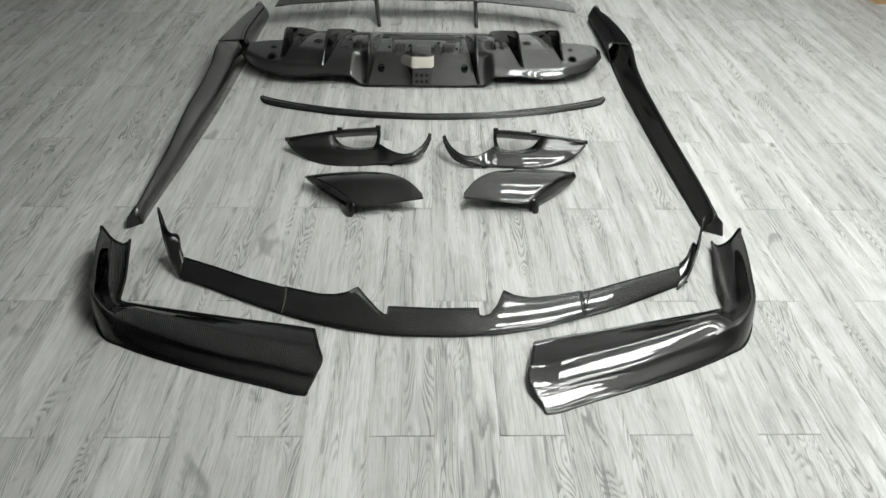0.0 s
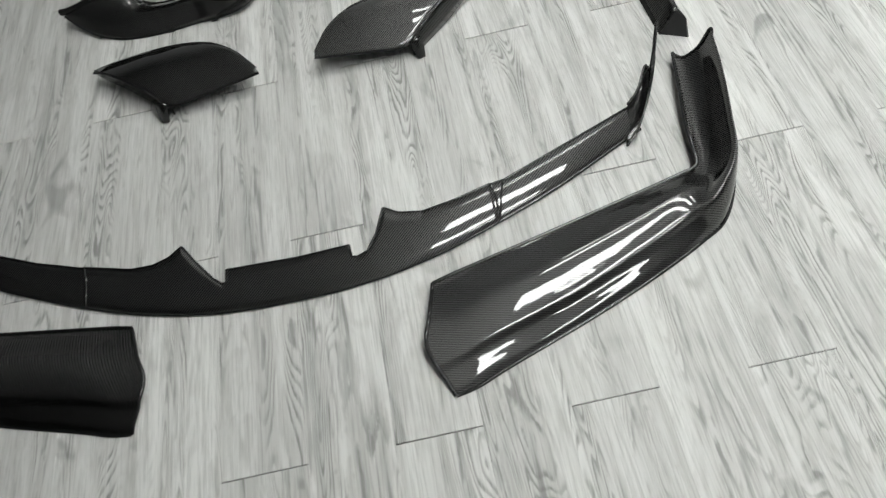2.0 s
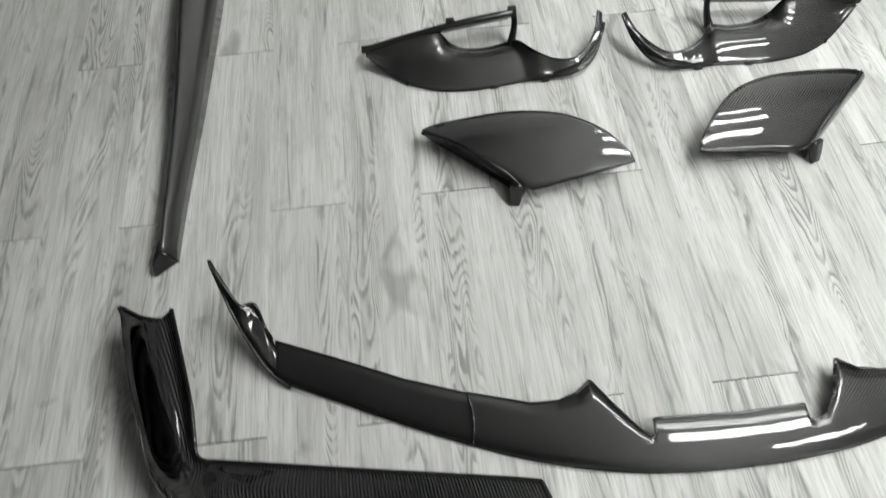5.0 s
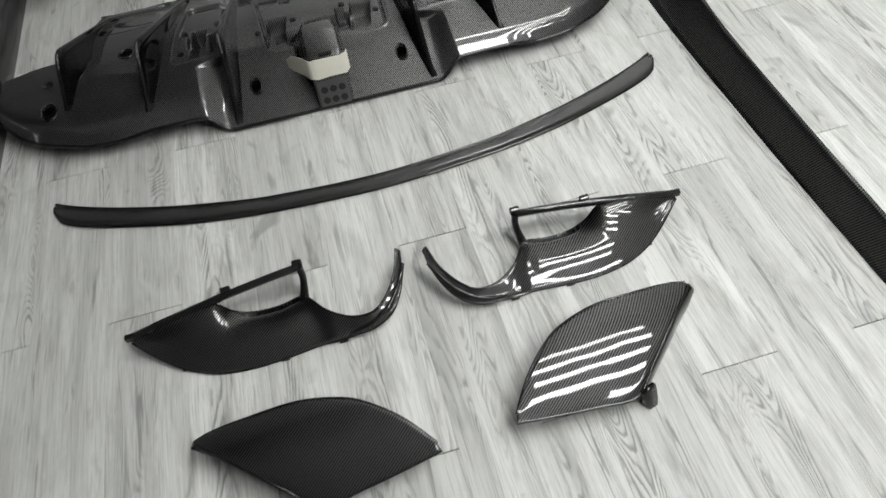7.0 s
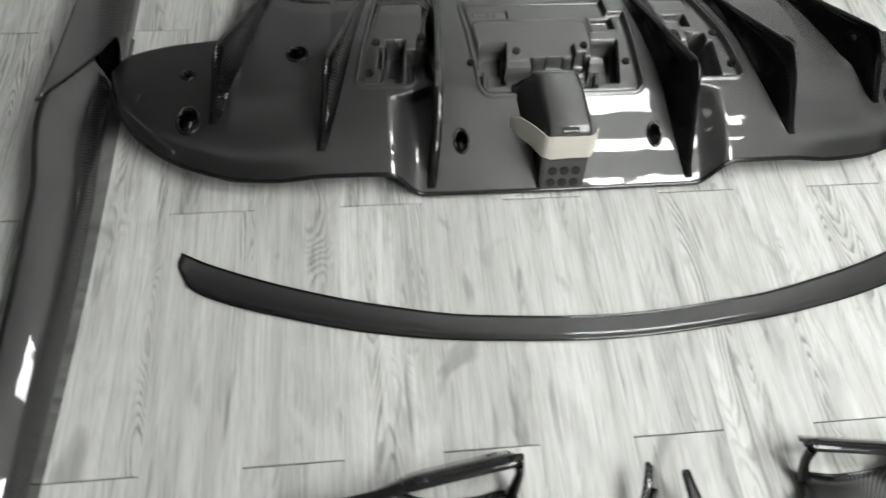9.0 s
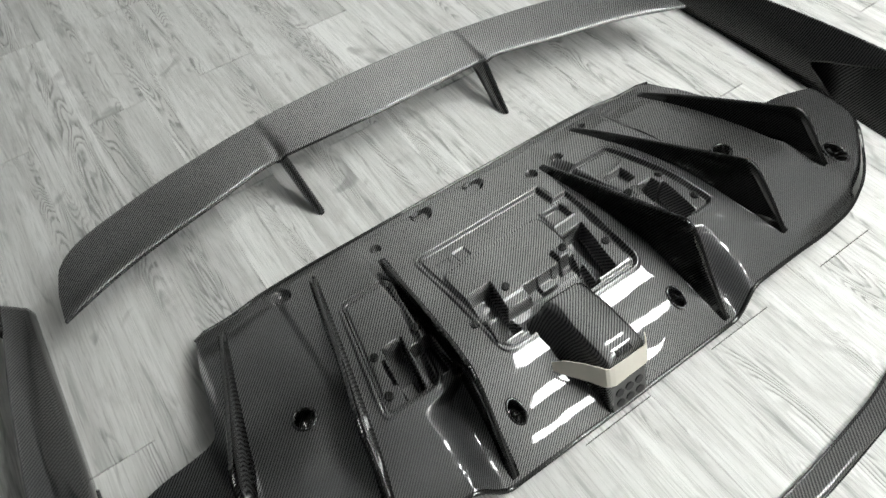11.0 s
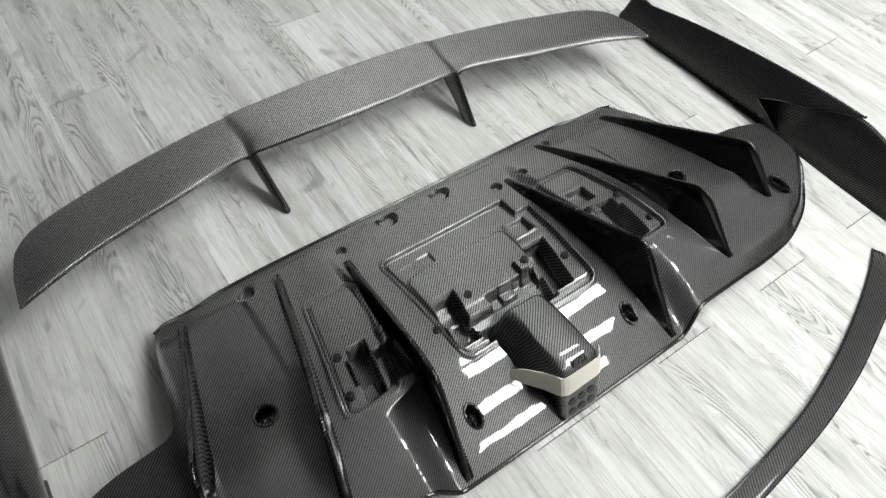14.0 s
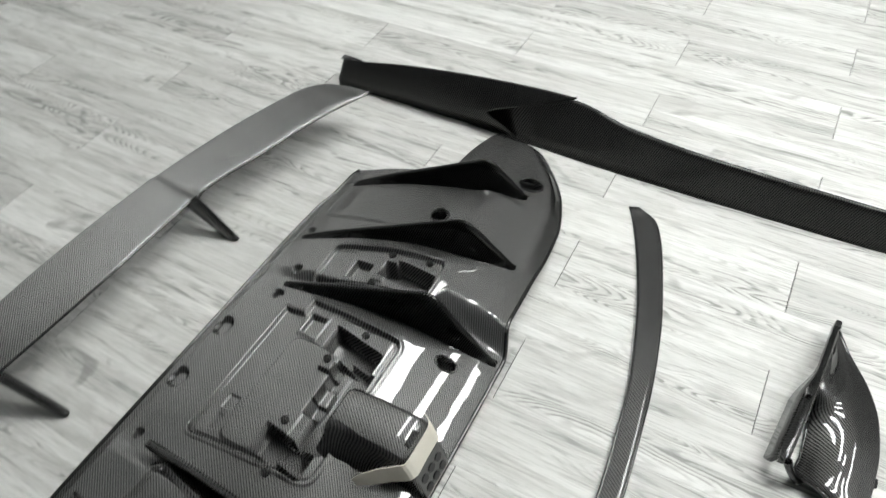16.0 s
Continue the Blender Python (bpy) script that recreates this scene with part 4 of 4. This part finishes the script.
# ================= fog light ducts =================
def duct(place, flip, label):
    root = thing("fog_light_duct", place(-0.12, 1.24, 0.0), label, "car part", "pair of fog light ducts")
    top = [(-0.384, 1.281, 0.050), (-0.330, 1.287, 0.058), (-0.275, 1.293, 0.062), (-0.226, 1.298, 0.058), (-0.196, 1.293, 0.024), (-0.160, 1.289, 0.008), (-0.110, 1.289, 0.005), (-0.066, 1.294, 0.010),
           (-0.046, 1.268, 0.036), (-0.016, 1.226, 0.042), (0.026, 1.201, 0.037), (0.067, 1.198, 0.037), (0.099, 1.220, 0.042), (0.128, 1.265, 0.049), (0.143, 1.312, 0.060)]
    bot = [(-0.390, 1.276, 0.036), (-0.350, 1.242, 0.014), (-0.305, 1.208, 0.006), (-0.255, 1.184, 0.003), (-0.210, 1.174, 0.002), (-0.165, 1.170, 0.002), (-0.115, 1.172, 0.002), (-0.070, 1.176, 0.003),
           (-0.040, 1.178, 0.004), (-0.010, 1.176, 0.005), (0.022, 1.176, 0.008), (0.070, 1.178, 0.016), (0.110, 1.200, 0.026), (0.138, 1.250, 0.042), (0.149, 1.308, 0.056)]
    rows = []
    lip_rise = [0.004, 0.014, 0.022, 0.027, 0.029, 0.029, 0.028, 0.026, 0.022, 0.016, 0.012, 0.009, 0.007, 0.005, 0.002]
    for n, (t, b) in enumerate(zip(top, bot)):
        bowl = n < 9
        crest = b[2] + lip_rise[n]
        wall = min(0.010, lip_rise[n] * 0.5) if bowl else lip_rise[n]
        r = [place(*b), place(b[0], b[1] - 0.002, b[2] + wall * 0.55), place(b[0], b[1] - 0.001, b[2] + wall * 0.9), place(b[0], b[1] + 0.003, b[2] + wall)]
        for f in (0.07, 0.15, 0.24, 0.33, 0.42, 0.52, 0.64, 0.80, 1.0):
            if bowl:
                z = b[2] + wall + (crest - b[2] - wall) * (1 - max(1 - f / 0.52, 0) ** 2) + (t[2] - crest) * max(f - 0.40, 0) ** 1.7 / 0.6 ** 1.7
            else:
                z = crest + (t[2] - crest) * f
            r.append(place(b[0] + (t[0] - b[0]) * f, b[1] + 0.005 + (t[1] - b[1] - 0.005) * f, max(z, 0.002)))
        rows.append(r if not flip else r[::-1])
    rows = smooth_rows(rows, 110)
    rows[:, :, 2] = np.maximum(rows[:, :, 2], 0.0015)
    skin("bowl", rows, CARBON, root, "bulged carbon bowl running into a curved arm", 0.004)
    bead("lower_rim", [tuple(r[0 if not flip else -1]) for r in rows], 0.0035, CARBON_EDGE, root)
    bead("upper_rim", [tuple(r[-1 if not flip else 0]) for r in rows], 0.0025, CARBON_EDGE, root)
    bar = [place(-0.388, 1.281, 0.049), place(-0.30, 1.292, 0.060), place(-0.20, 1.304, 0.070), place(-0.10, 1.318, 0.072), place(-0.050, 1.325, 0.070)]
    strip = []
    for n, (x, y, z) in enumerate(smooth_rows(bar, 26)):
        w = 0.020 * float(step(n, 8, 13)) * (1 - 0.5 * float(step(n, 23, 25))) + 0.006
        strip.append([(x, y - 0.003, z - 0.009), (x, y - 0.004, z - 0.002), (x, y, z + 0.001), (x, y + 0.005, z + 0.001), (x, y + w * 0.6, z - 0.5 * w), (x, y + w, z - 1.6 * w)])
    top_bar = skin("top_bar", strip if not flip else [r[::-1] for r in strip], CARBON_EDGE, root, "straight bar over the window with a hood sloping down behind", 0.004, offset=0)
    bead("post", smooth_rows([place(-0.050, 1.322, 0.070), place(-0.048, 1.312, 0.052), place(-0.052, 1.300, 0.030), place(-0.058, 1.288, 0.012)], 12), [0.008 - 0.002 * math.sin(math.pi * k / 11) + 0.003 * k / 11 for k in range(12)], CARBON_EDGE, root, "short post beside the window")
    bead("arm_lip", smooth_rows([place(0.012, 1.176, 0.014), place(0.066, 1.180, 0.030), place(0.106, 1.204, 0.042), place(0.136, 1.246, 0.052), place(0.148, 1.275, 0.056)], 18), 0.0045, CARBON_EDGE, root, "second bead along the curved arm")
    for x, y, z in ((-0.052, 1.331, 0.074), (-0.195, 1.311, 0.076)):
        c = Vector(place(x, y, z))
        part("lug", box_bm(c.x - 0.010, c.x + 0.010, c.y - 0.005, c.y + 0.006, c.z - 0.010, c.z + 0.005, 0.003), CARBON_EDGE, top_bar, "moulded fixing lug")
    for x, y in ((-0.115, 1.169), (0.0, 1.173), (-0.300, 1.207)):
        c = Vector(place(x, y, 0.005))
        part("lug", box_bm(c.x - 0.009, c.x + 0.009, c.y - 0.004, c.y + 0.005, 0.0005, 0.008, 0.0025), CARBON_EDGE, root, "moulded fixing lug")
    c = Vector(place(-0.390, 1.281, 0.048))
    part("tip", box_bm(c.x - 0.009, c.x + 0.009, c.y - 0.006, c.y + 0.006, c.z - 0.008, c.z + 0.006, 0.003), CARBON_EDGE, root, "pointed outer tip")
    return root


duct(lambda x, y, z: (x, y, z), False, "black carbon fog light duct with an open window, dull")
duct(lambda x, y, z: (0.345 - x, y - 0.012 - 0.012 * (x + 0.1), z), True, "glossy black carbon fog light duct with an open window")

# ================= cardboard box =================
card = thing("cardboard_box", (3.03, 3.3, 0), "plain brown cardboard box on the floor", "box")
part("body", box_bm(2.80, 3.27, 3.00, 3.60, 0.001, 0.30, 0.004), CARD, card)
for y0, y1 in ((3.00, 3.296), (3.304, 3.60)):
    part("flap", box_bm(2.80, 3.27, y0, y1, 0.3005, 0.304, 0.001), CARD, card)

# ================= floor planks, last =================
PW, PL = 0.1524, 0.907


def plank_mesh(length):
    g = 0.0011
    bm = box_bm(0.00015, PW - 0.00015, g, length - g, -0.0035, 0.0, 0.0)
    me = bpy.data.meshes.new("plank")
    bm.to_mesh(me)
    bm.free()
    me.materials.append(WOOD)
    return me


shared = plank_mesh(PL)
rest_v, rest_f = [], []
for i in range(math.floor(X0 / PW), math.ceil(X1 / PW)):
    for j in range(-5, 6):
        x, y = i * PW, j * PL + (PL / 2 if i % 2 else 0.0)
        if -10 <= i <= 21 and -0.95 < y and y + PL < Y1:
            ob = new("plank", shared)
            ob.location = (x, y, 0)
            ob.parent = floor
            continue
        ya, yb = max(y, Y0), min(y + PL, Y1)
        xa, xb = max(x, X0), min(x + PW, X1)
        if yb - ya < 0.01 or xb - xa < 0.004:
            continue
        k = len(rest_v)
        rest_v += [(px, py, pz) for px in (xa + 0.00015, xb - 0.00015) for py in (ya + 0.0011, yb - 0.0011) for pz in (-0.0035, 0.0)]
        rest_f += [tuple(q + k for q in f) for f in ((1, 5, 7, 3), (0, 2, 6, 4), (0, 1, 3, 2), (4, 6, 7, 5), (0, 4, 5, 1), (2, 3, 7, 6))]
rest = mesh_object("outer_planks", rest_v, rest_f, WOOD, smooth=False)
rest.parent = floor
tagged(rest, kind="stuff")
